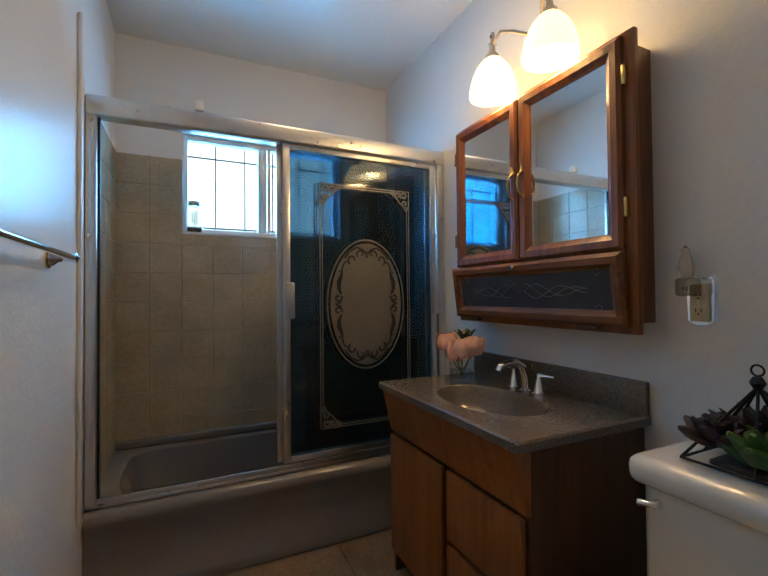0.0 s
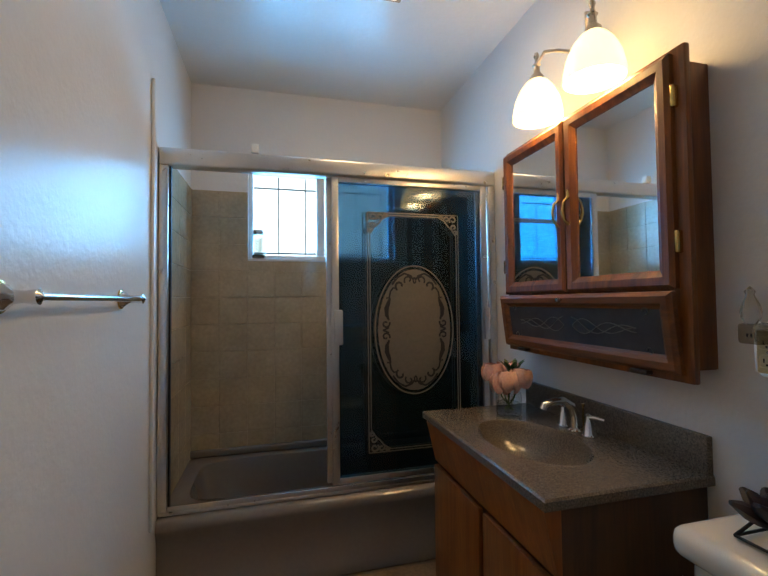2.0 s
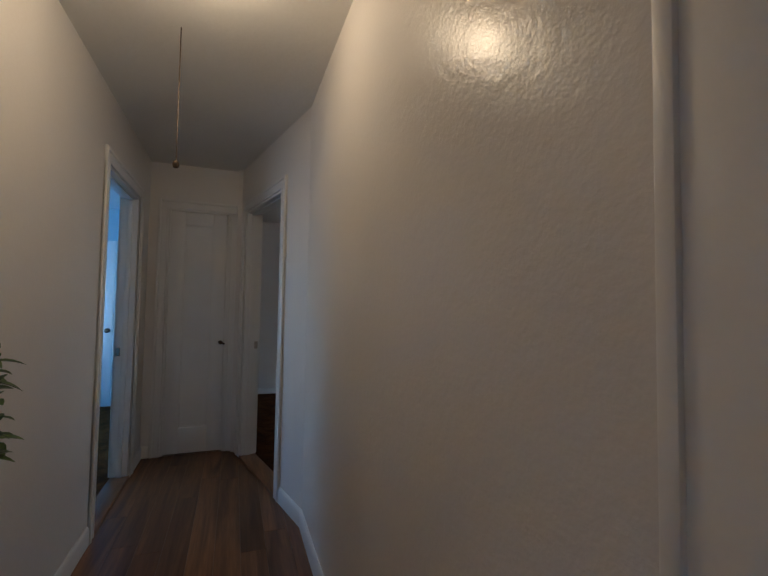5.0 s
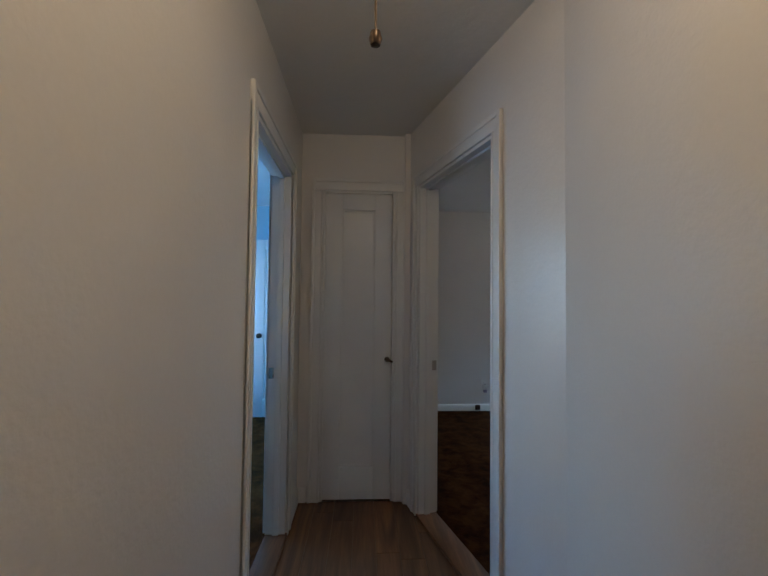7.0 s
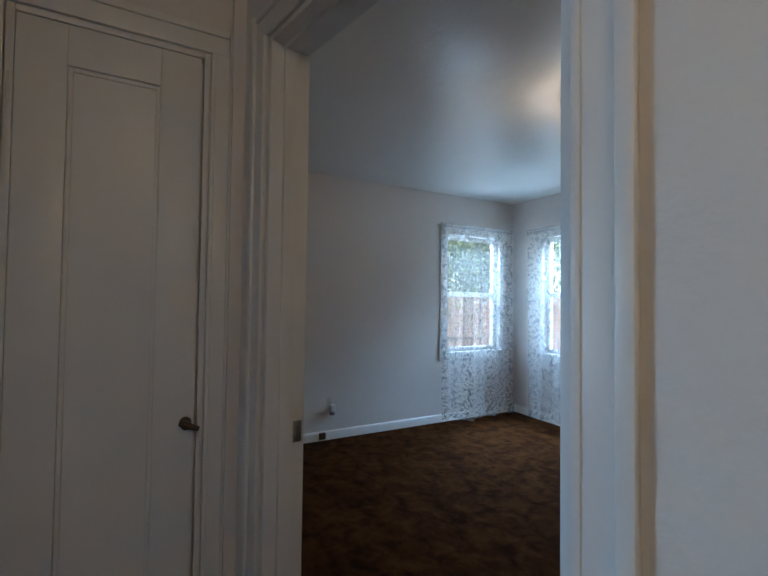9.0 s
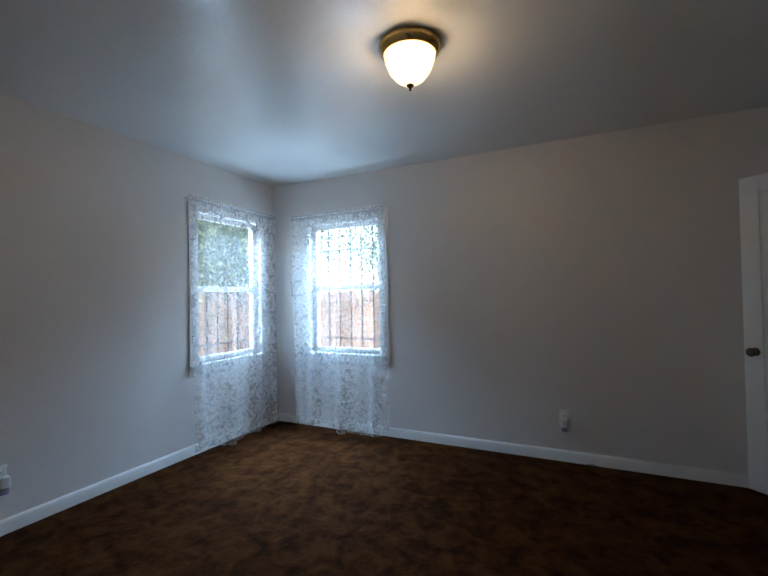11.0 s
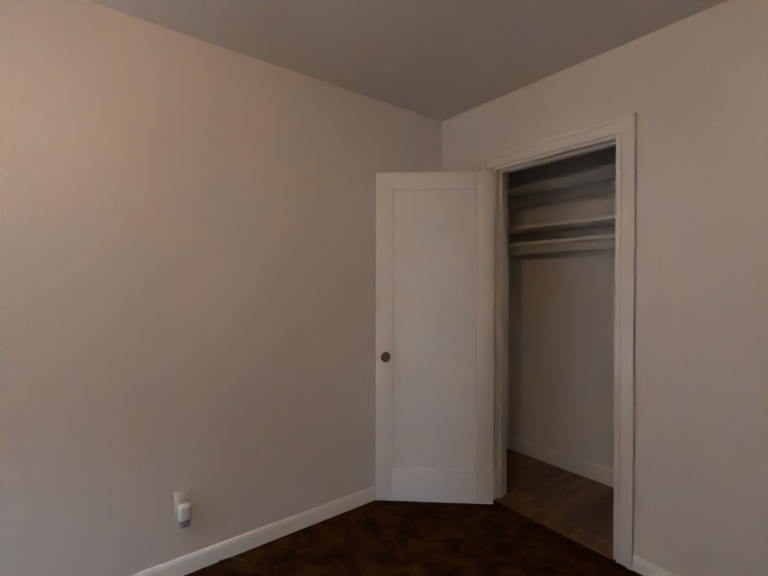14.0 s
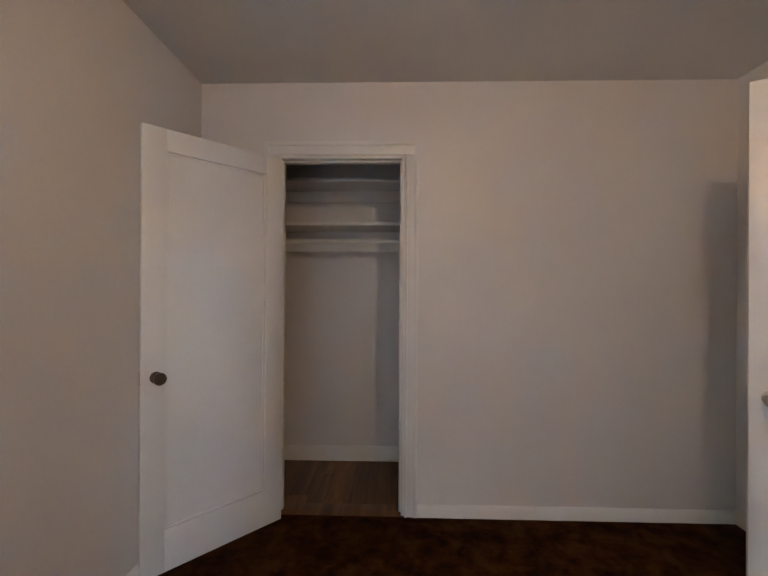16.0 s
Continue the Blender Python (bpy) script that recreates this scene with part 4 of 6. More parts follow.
def vanity():
    x0, x1, y0, y1, zt = 0.997, BE - 0.002, 0.918, 1.698, 0.742
    o = thing("vanity_cabinet", (1.25, 1.3, 0), "oak vanity cabinet with doors and a flared apron", "cabinet")
    part("side_panel", boxed(1.05, x1, y0 + 0.02, y0 + 0.038, 0.0, zt - 0.0265, bevel=0.002), OAKD, o, "side panel in a darker oak tone")
    part("side_panel", boxed(1.05, x1, y1 - 0.038, y1 - 0.02, 0.0, zt - 0.0265, bevel=0.002), OAKD, o, "side panel in a darker oak tone")
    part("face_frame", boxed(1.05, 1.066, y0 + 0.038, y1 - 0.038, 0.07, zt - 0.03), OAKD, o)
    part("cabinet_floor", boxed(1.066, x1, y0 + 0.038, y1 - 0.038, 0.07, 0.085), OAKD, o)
    b = bmesh.new()
    prof = [(1.052, zt - 0.19), (1.042, zt - 0.19), (1.006, zt - 0.03), (1.008, zt - 0.0265), (1.052, zt - 0.0265)]
    a = [b.verts.new((p[0], y0 + 0.018, p[1])) for p in prof]
    c = [b.verts.new((p[0], y1 - 0.018, p[1])) for p in prof]
    for i in range(5):
        b.faces.new((a[i], a[(i + 1) % 5], c[(i + 1) % 5], c[i]))
    b.faces.new(a)
    b.faces.new(c[::-1])
    part("apron", b, VOAK, o, "sloping oak apron under the counter")
    ym = (y0 + y1) / 2 - 0.02
    part("cabinet_door", boxed(1.030, 1.05, ym + 0.012, y1 - 0.03, 0.09, zt - 0.20, bevel=0.007), VOAK, o)
    part("cabinet_door", boxed(1.030, 1.05, y0 + 0.03, ym - 0.012, 0.33, zt - 0.20, bevel=0.007), VOAK, o)
    part("drawer_front", boxed(1.030, 1.05, y0 + 0.03, ym - 0.012, 0.09, 0.315, bevel=0.007), VOAK, o)
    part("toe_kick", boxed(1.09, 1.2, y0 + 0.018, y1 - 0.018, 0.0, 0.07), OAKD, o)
    # counter with an oval bowl moulded in
    t = thing("sink_counter", (1.25, 1.3, zt - 0.026), "speckled brown cultured stone counter with an integral oval sink", "counter")
    cx, cy, ax, ay = 1.208, 1.285, 0.142, 0.222
    b = bmesh.new()
    n = 64
    rect, rim = [], []
    for i in range(n):
        a = 2 * math.pi * (i + 0.5) / n
        ca, sa = math.cos(a), math.sin(a)
        rim.append(b.verts.new((cx + ax * ca, cy + ay * sa, zt)))
        k = min((x1 - cx if ca > 0 else cx - x0) / abs(ca), (y1 - cy if sa > 0 else cy - y0) / abs(sa))
        rect.append((cx + ca * k, cy + sa * k))
    for X, Y in ((x0, y0), (x0, y1), (x1, y0), (x1, y1)):
        j = min(range(n), key=lambda q: (rect[q][0] - X) ** 2 + (rect[q][1] - Y) ** 2)
        rect[j] = (X, Y)
    e = 0.005
    sh = lambda p, d: (p[0] + (d if p[0] <= x0 + 1e-5 else 0), min(max(p[1], y0 + d), y1 - d))
    r_in = [b.verts.new((*sh(p, e), zt)) for p in rect]
    r_out = [b.verts.new((*p, zt - e)) for p in rect]
    r_bot = [b.verts.new((*p, zt - 0.026)) for p in rect]
    rings = [r_bot, r_out, r_in, rim]
    for k, (s, z) in enumerate(((0.97, -0.006), (0.93, -0.03), (0.80, -0.075), (0.5, -0.105), (0.12, -0.118))):
        rings.append([b.verts.new((cx + ax * s * math.cos(2 * math.pi * (i + 0.5) / n), cy + ay * s * math.sin(2 * math.pi * (i + 0.5) / n), zt + z)) for i in range(n)])
    for p, q in zip(rings, rings[1:]):
        for i in range(n):
            b.faces.new((p[i], p[(i + 1) % n], q[(i + 1) % n], q[i]))
    b.faces.new(rings[-1])
    part("counter_and_bowl", b, STONE, t)
    part("backsplash", boxed(x1 - 0.02, x1, y0 + 0.002, y1 - 0.002, zt - 0.002, zt + 0.095, bevel=0.004), STONE, t)
    part("drain", lathe(bmesh.new(), [(0.0, 0.004), (0.012, 0.004), (0.022, 0.002), (0.024, -0.002)], (cx, cy, zt - 0.116), 20), CHROME, t)
    # faucet
    cy += 0.02
    f = thing("faucet", (1.40, cy, zt), "chrome widespread faucet with two lever handles", "faucet")
    fx = 1.395
    sp = lathe(bmesh.new(), [(0.0, 0.0), (0.024, 0.0), (0.024, 0.006), (0.016, 0.012), (0.0, 0.013)], (fx, cy, zt), 20)
    tube(sp, [(fx, cy, zt + 0.006), (fx - 0.002, cy, zt + 0.05), (fx - 0.016, cy, zt + 0.086), (fx - 0.045, cy, zt + 0.104), (fx - 0.085, cy, zt + 0.105), (fx - 0.118, cy, zt + 0.096), (fx - 0.124, cy, zt + 0.082)], [0.015, 0.014, 0.0135, 0.0125, 0.0115, 0.0115, 0.0115], 14)
    part("spout", sp, CHROME, f)
    part("pop_up_rod", tube(bmesh.new(), [(fx + 0.03, cy, zt), (fx + 0.03, cy, zt + 0.075), (fx + 0.03, cy, zt + 0.09)], [0.003, 0.003, 0.006], 8), BRASS, f, "small brass lift knob")
    for s in (-1, 1):
        hy = cy + s * 0.06
        part("handle_base", lathe(bmesh.new(), [(0.0, 0.0), (0.023, 0.0), (0.023, 0.006), (0.018, 0.012), (0.014, 0.042), (0.009, 0.056), (0.009, 0.07), (0.0, 0.074)], (fx, hy, zt), 20), CHROME, f)
        part("lever", tube(bmesh.new(), [(fx, hy, zt + 0.062), (fx + 0.006, hy + s * 0.025, zt + 0.066), (fx + 0.01, hy + s * 0.058, zt + 0.066)], [0.0075, 0.006, 0.0045], 10), CHROME, f)


vanity()


def petals(b, c, r, rng, n=24):
    """A full rose head: curved petals wrapped round a ball, the outer ones flaring."""
    for k in range(n):
        f = (k + 0.5) / n
        a, R = k * 2.4 + rng.uniform(-0.2, 0.2), r * (0.22 + 0.68 * f)
        top = radians(12 + 34 * f + rng.uniform(-8, 8))
        rows = []
        for i in range(5):
            v = i / 4
            th = radians(140) * (1 - v) + top * v
            ring = []
            for j in range(5):
                u = (j / 4 - 0.5) * 2
                az = a + u * (0.85 - 0.25 * f) * (0.45 + 0.6 * v)
                rr = R * (1 + 0.12 * f * v ** 3 + 0.05 * u * u + rng.uniform(-0.03, 0.03)) + r * 0.05 * v
                z = rr * math.cos(th) * 1.1 - 0.1 * r * u * u * v
                ring.append(b.verts.new((c[0] + rr * math.sin(th) * math.cos(az), c[1] + rr * math.sin(th) * math.sin(az), c[2] + z)))
            rows.append(ring)
        for i in range(4):
            for j in range(4):
                b.faces.new((rows[i][j], rows[i][j + 1], rows[i + 1][j + 1], rows[i + 1][j]))


def leaf(b, base, direction, length, width, droop=0.2):
    """A pointed leaf, folded a little along its middle."""
    d = Vector(direction).normalized()
    s = d.cross(Vector((0, 0, 1)))
    s = s.normalized() if s.length > 0.01 else Vector((1, 0, 0))
    up = s.cross(d)
    L, M, R = [], [], []
    for i in range(6):
        t = i / 5
        w = width * math.sin(math.pi * min(1, t * 0.93 + 0.05)) ** 0.8 * (1 - 0.25 * t)
        p = Vector(base) + d * length * t - Vector((0, 0, 1)) * droop * length * t * t
        M.append(b.verts.new(p))
        L.append(b.verts.new(p + s * w / 2 + up * w * 0.18))
        R.append(b.verts.new(p - s * w / 2 + up * w * 0.18))
    for i in range(5):
        b.faces.new((L[i], L[i + 1], M[i + 1], M[i]))
        b.faces.new((M[i], M[i + 1], R[i + 1], R[i]))


def rose_vase():
    rng = random.Random(4)
    x, y, z = 1.30, 1.56, 0.7425
    o = thing("flower_vase", (x, y, z), "round clear glass vase with pale pink roses on the counter", "vase")
    g = part("glass_vase", lathe(bmesh.new(), [(0.0, 0.0), (0.044, 0.0), (0.048, 0.008), (0.049, 0.07), (0.046, 0.085)], (x, y, z), 28), VASEGLASS, o)
    g.visible_shadow = False
    part("water", lathe(bmesh.new(), [(0.0, 0.014), (0.043, 0.014), (0.043, 0.045), (0.0, 0.045)], (x, y, z), 24), VASEGLASS, o).visible_shadow = False
    for dx, dy, dz, r in ((-0.035, 0.055, 0.15, 0.05), (-0.02, -0.035, 0.13, 0.052), (-0.03, 0.005, 0.115, 0.048), (0.03, 0.035, 0.155, 0.046), (0.02, -0.055, 0.145, 0.046), (0.05, -0.005, 0.13, 0.042)):
        b = bmesh.new()
        petals(b, (x + dx, y + dy, z + dz), r, rng)
        part("rose", b, ROSE, o)
        part("stem", tube(bmesh.new(), [(x + dx, y + dy, z + dz), (x + dx * 0.4, y + dy * 0.4, z + 0.06), (x - dx * 0.3, y - dy * 0.3, z + 0.016)], 0.0025, 6), LEAF, o)
    b = bmesh.new()
    for k in range(7):
        a = k * 0.9
        leaf(b, (x + 0.02 + 0.01 * math.cos(a), y, z + 0.15), (math.cos(a) * 0.6, math.sin(a) * 0.6, 1.0), 0.085, 0.03)
    part("leaves", b, LEAF, o)


rose_vase()


def medicine_cabinet():
    y0, y1, xf = 0.885, 1.69, 1.385
    o = thing("medicine_cabinet", (1.43, 1.32, 0.98), "oak medicine cabinet with two mirrored doors", "cabinet")
    part("box", boxed(xf + 0.022, BE - 0.001, y0 + 0.015, y1 - 0.012, 1.005, 1.77, bevel=0.003), OAK, o)
    b = boxed(xf + 0.004, xf + 0.0225, y0, y1, 0.975, 1.805, bevel=0.004)
    part("face_board", b, OAK, o)
    ym = 1.308
    for k, (ya, yb) in enumerate(((ym + 0.003, y1 - 0.004), (y0 + 0.03, ym - 0.003))):
        za, zb, fw = 1.205, 1.79, 0.048
        b = bmesh.new()
        loop = []
        # moulded frame: four mitred sides with a stepped section
        sec = [(0.0, 0.0), (0.0, -0.014), (0.010, -0.022), (0.030, -0.020), (0.040, -0.012), (fw, -0.008), (fw, 0.0)]
        for dd, dx in sec:
            loop.append([b.verts.new((xf + 0.004 + dx, yy, zz)) for yy, zz in ((ya + dd, za + dd), (yb - dd, za + dd), (yb - dd, zb - dd), (ya + dd, zb - dd))])
        for p, q in zip(loop, loop[1:]):
            for i in range(4):
                b.faces.new((p[i], p[(i + 1) % 4], q[(i + 1) % 4], q[i]))
        d = part("mirror_door", b, OAK, o, "oak-framed mirror door", smooth=25)
        part("mirror", boxed(xf - 0.0005, xf + 0.003, ya + fw - 0.006, yb - fw + 0.006, za + fw - 0.006, zb - fw + 0.006), MIRROR, d, "clear mirror glass", smooth=None)
        hy = ya + 0.022 if k == 0 else yb - 0.022
        part("pull_handle", tube(bmesh.new(), [(xf - 0.016, hy, 1.43), (xf - 0.034, hy, 1.445), (xf - 0.040, hy, 1.475), (xf - 0.034, hy, 1.505), (xf - 0.016, hy, 1.52), (xf - 0.018, hy, 1.545)], [0.007, 0.004, 0.0055, 0.004, 0.007, 0.004], 10), BRASS, d, "aged brass bow handle")
        hy = yb + 0.001 if k == 0 else ya - 0.012
        for z in (1.32, 1.68):
            part("hinge", boxed(xf - 0.014, xf + 0.006, min(hy, hy + 0.011), max(hy, hy + 0.011), z - 0.028, z + 0.028, bevel=0.004), BRASS, d, "brass hinge")
    # tilted flap below
    f = bmesh.new()
    za, zb, ya, yb = 0.0, 0.205, y0 + 0.02, y1 - 0.002
    sec = [(0.0, 0.0), (0.0, -0.014), (0.010, -0.022), (0.028, -0.020), (0.036, -0.010), (0.045, -0.006), (0.045, 0.0)]
    loop = []
    for dd, dx in sec:
        loop.append([f.verts.new((dx, yy, zz)) for yy, zz in ((ya + dd, za + dd), (yb - dd, za + dd), (yb - dd, zb - dd), (ya + dd, zb - dd))])
    for p, q in zip(loop, loop[1:]):
        for i in range(4):
            f.faces.new((p[i], p[(i + 1) % 4], q[(i + 1) % 4], q[i]))
    tilt = Matrix.Translation((xf + 0.002, 0, 0.996)) @ Matrix.Rotation(radians(-7), 4, "Y")
    bmesh.ops.transform(f, matrix=tilt, verts=f.verts)
    d = part("flap_door", f, OAKH, o, "tilting oak flap", smooth=25)
    g = boxed(-0.006, -0.002, ya + 0.04, yb - 0.04, za + 0.04, zb - 0.04)
    bmesh.ops.transform(g, matrix=tilt, verts=g.verts)
    part("smoked_panel", g, SMOKEPANEL, d, "dark smoked panel with etched scrolls")
    ymid = (ya + yb) / 2
    scrolls = [[(-0.0075, ymid + s * (0.02 + 0.25 * i / 14), 0.1025 + 0.028 * math.sin(i * 0.52 + k * 1.6) * (1 - i / 20)) for i in range(15)] for s in (-1, 1) for k in range(3)]
    scrolls += [[(-0.0075, ymid + s * 0.305 + 0.009 * math.cos(t * 0.6), q + 0.009 * math.sin(t * 0.6)) for t in range(9)] for s in (-1, 1) for q in (0.05, 0.155)]
    for pts in scrolls:
        e = tube(bmesh.new(), pts, 0.0016, 4)
        bmesh.ops.transform(e, matrix=tilt, verts=e.verts)
        part("etched_scroll", e, ETCH, d)
    k = lathe(bmesh.new(), [(0.0, -0.024), (0.008, -0.022), (0.009, -0.012), (0.004, -0.006), (0.004, 0.0)], (-0.018, (ya + yb) / 2, zb - 0.016), 14, "x")
    bmesh.ops.transform(k, matrix=tilt, verts=k.verts)
    part("knob", k, NICKEL, d, "small silver knob")
    for yy in (ya + 0.12, yb - 0.12):
        part("catch", boxed(xf - 0.02, xf + 0.003, yy - 0.028, yy + 0.028, 0.981, 0.993, bevel=0.003), BRONZE, o, "dark metal hinge catch")


medicine_cabinet()


def wall_sconce():
    o = thing("wall_sconce", (BE, 1.265, 2.03), "nickel double wall sconce with lit opal glass bells", "wall lamp")
    part("wall_plate", lathe(bmesh.new(), [(0.0, -0.024), (0.02, -0.024), (0.05, -0.014), (0.058, -0.006), (0.058, 0.0)], (BE, 1.265, 2.03), 28, "x"), NICKEL, o)
    for s in (-1, 1):
        y = 1.265 + s * 0.137
        x, zt = 1.345, 1.972
        part("arm", tube(bmesh.new(), [(BE - 0.02, 1.265 + s * 0.01, 2.03), (BE - 0.06, 1.265 + s * 0.03, 2.025), (BE - 0.10, 1.265 + s * 0.07, 2.05), (x + 0.01, y - s * 0.035, 2.06), (x, y - s * 0.008, 2.035), (x, y, 2.0)], 0.0065, 10), NICKEL, o)
        part("finial", lathe(bmesh.new(), [(0.026, -0.006), (0.024, 0.014), (0.012, 0.028), (0.011, 0.05), (0.016, 0.056), (0.008, 0.064), (0.006, 0.078), (0.010, 0.088), (0.007, 0.1), (0.0, 0.104)], (x, y, zt), 20), NICKEL, o)
        prof = [(0.024, 0.0), (0.034, -0.008), (0.052, -0.03), (0.067, -0.062), (0.075, -0.098), (0.076, -0.118), (0.073, -0.118), (0.072, -0.098), (0.064, -0.062), (0.05, -0.033), (0.03, -0.012), (0.022, -0.005)]
        g = part("glass_shade", lathe(bmesh.new(), [(r * 1.15, h * 1.2) for r, h in prof], (x, y, zt), 32), LAMPGLASS, o, "glowing frosted bell shade")
        g.visible_shadow = False
        bulb("sconce_bulb", (x, y, zt - 0.1), 0.8, 0.05, (1.0, 0.62, 0.30))


wall_sconce()


def outlet_plate(name, loc, axis, label, mat=WHITE, plug=None, w=0.07, h=0.115):
    """Wall outlet facing along an axis: '+x', '-x' or '-y'."""
    o = thing(name, (0, 0, 0), label, "outlet")
    part("cover_plate", boxed(-w / 2, w / 2, -0.006, 0, -h / 2, h / 2, bevel=0.003), mat, o)
    for z in (-0.02, 0.02):
        s = part("socket", boxed(-0.016, 0.016, -0.009, -0.006, z - 0.014, z + 0.014, bevel=0.004), mat, o)
        b = bmesh.new()
        for u in (-0.006, 0.006):
            box(b, u - 0.0012, u + 0.0012, -0.0095, -0.009, z - 0.003, z + 0.006)
        lathe(b, [(0.0, -0.0095), (0.0025, -0.0095), (0.0025, -0.009)], (0, 0, z - 0.008), 8, "y")
        part("slots", b, BLACK, s)
    part("screw", lathe(bmesh.new(), [(0.0, -0.0075), (0.003, -0.0075), (0.003, -0.006)], (0, 0, 0), 8, "y"), NICKEL, o)
    ang = {"-y": 0, "+x": 90, "-x": -90}[axis]
    o.matrix_basis = turn(loc[0], loc[1], ang, loc[2])
    return o


def bath_outlet():
    y, z = 0.785, 1.066
    m = thing("mirror_outlet_surround", (BE, y, z), "shield-shaped mirrored outlet surround on the wall", "outlet cover")
    b = bmesh.new()
    pts = [(-0.034, -0.054), (-0.016, -0.066), (0.016, -0.066), (0.034, -0.054), (0.037, 0.052), (0.028, 0.066), (-0.028, 0.066), (-0.037, 0.052)]
    a = [b.verts.new((BE - 0.008, y + p[0] * 0.86, z + p[1] * 0.92)) for p in pts]
    c = [b.verts.new((BE, y + p[0], z + p[1])) for p in pts]
    for i in range(8):
        b.faces.new((a[i], a[(i + 1) % 8], c[(i + 1) % 8], c[i]))
    b.faces.new(a)
    part("bevelled_glass", b, MIRROR, m, "bevelled mirror glass", smooth=20)
    outlet_plate("wall_outlet", (BE - 0.0085, y, z - 0.005), "-x", "cream duplex outlet in a mirrored surround", CREAM, w=0.045, h=0.095)
    n = thing("night_light", (BE, y + 0.012, z + 0.05), "clear plastic plug-in night light on the outlet", "night light")
    part("plug_body", boxed(BE - 0.045, BE - 0.018, y - 0.012, y + 0.042, z + 0.012, z + 0.058, bevel=0.008, seg=3), FROST, n, "translucent cream plug")
    for dy in (-0.004, 0.004):
        part("prong_hole", boxed(BE - 0.0455, BE - 0.044, y + 0.015 + dy - 0.0015, y + 0.015 + dy + 0.0015, z + 0.028, z + 0.036), BLACK, n)
    b = lathe(bmesh.new(), [(0.010, 0.0), (0.019, 0.014), (0.021, 0.03), (0.015, 0.05), (0.008, 0.066), (0.011, 0.074), (0.0, 0.086)], (BE - 0.034, y + 0.018, z + 0.056), 7)
    part("shade", b, PLASTIC, n, "clear glassy shade")


bath_outlet()


def toilet():
    o = thing("toilet", (1.27, 0.55, 0), "cream porcelain toilet with a bulging tank lid", "toilet")
    y0, y1 = 0.33, 0.80
    part("tank", boxed(1.22, 1.465, y0 + 0.02, y1 - 0.02, 0.33, 0.68, bevel=0.03, seg=4), CERAMIC, o)
    part("tank_lid", boxed(1.195, 1.474, y0, y1, 0.666, 0.73, bevel=0.026, seg=5), CERAMIC, o)
    part("flush_lever", tube(bmesh.new(), [(1.222, y1 - 0.06, 0.635), (1.208, y1 - 0.06, 0.635), (1.203, y1 - 0.05, 0.634), (1.201, y1 - 0.03, 0.630)], [0.011, 0.009, 0.007, 0.009], 10), CHROME, o, "chrome flush lever")
    b = bmesh.new()
    prof = [(0.0, 0.0), (0.11, 0.0), (0.105, 0.06), (0.085, 0.14), (0.11, 0.23), (0.165, 0.31), (0.178, 0.345), (0.17, 0.36), (0.0, 0.36)]
    lathe(b, prof, (0, 0, 0), 36)
    for v in b.verts:
        v.co.x = v.co.x * 1.22 + 1.03
        v.co.y += (y0 + y1) / 2
    part("bowl", b, CERAMIC, o)
    b = lathe(bmesh.new(), [(0.0, 0.36), (0.18, 0.36), (0.186, 0.372), (0.184, 0.39), (0.15, 0.398), (0.0, 0.4)], (0, 0, 0), 36)
    for v in b.verts:
        v.co.x = v.co.x * 1.2 + 1.035
        v.co.y += (y0 + y1) / 2
    part("seat_lid", b, CERAMIC, o)
    part("pedestal", boxed(1.16, 1.40, y0 + 0.12, y1 - 0.12, 0.0, 0.34, bevel=0.03, seg=3), CERAMIC, o)


toilet()


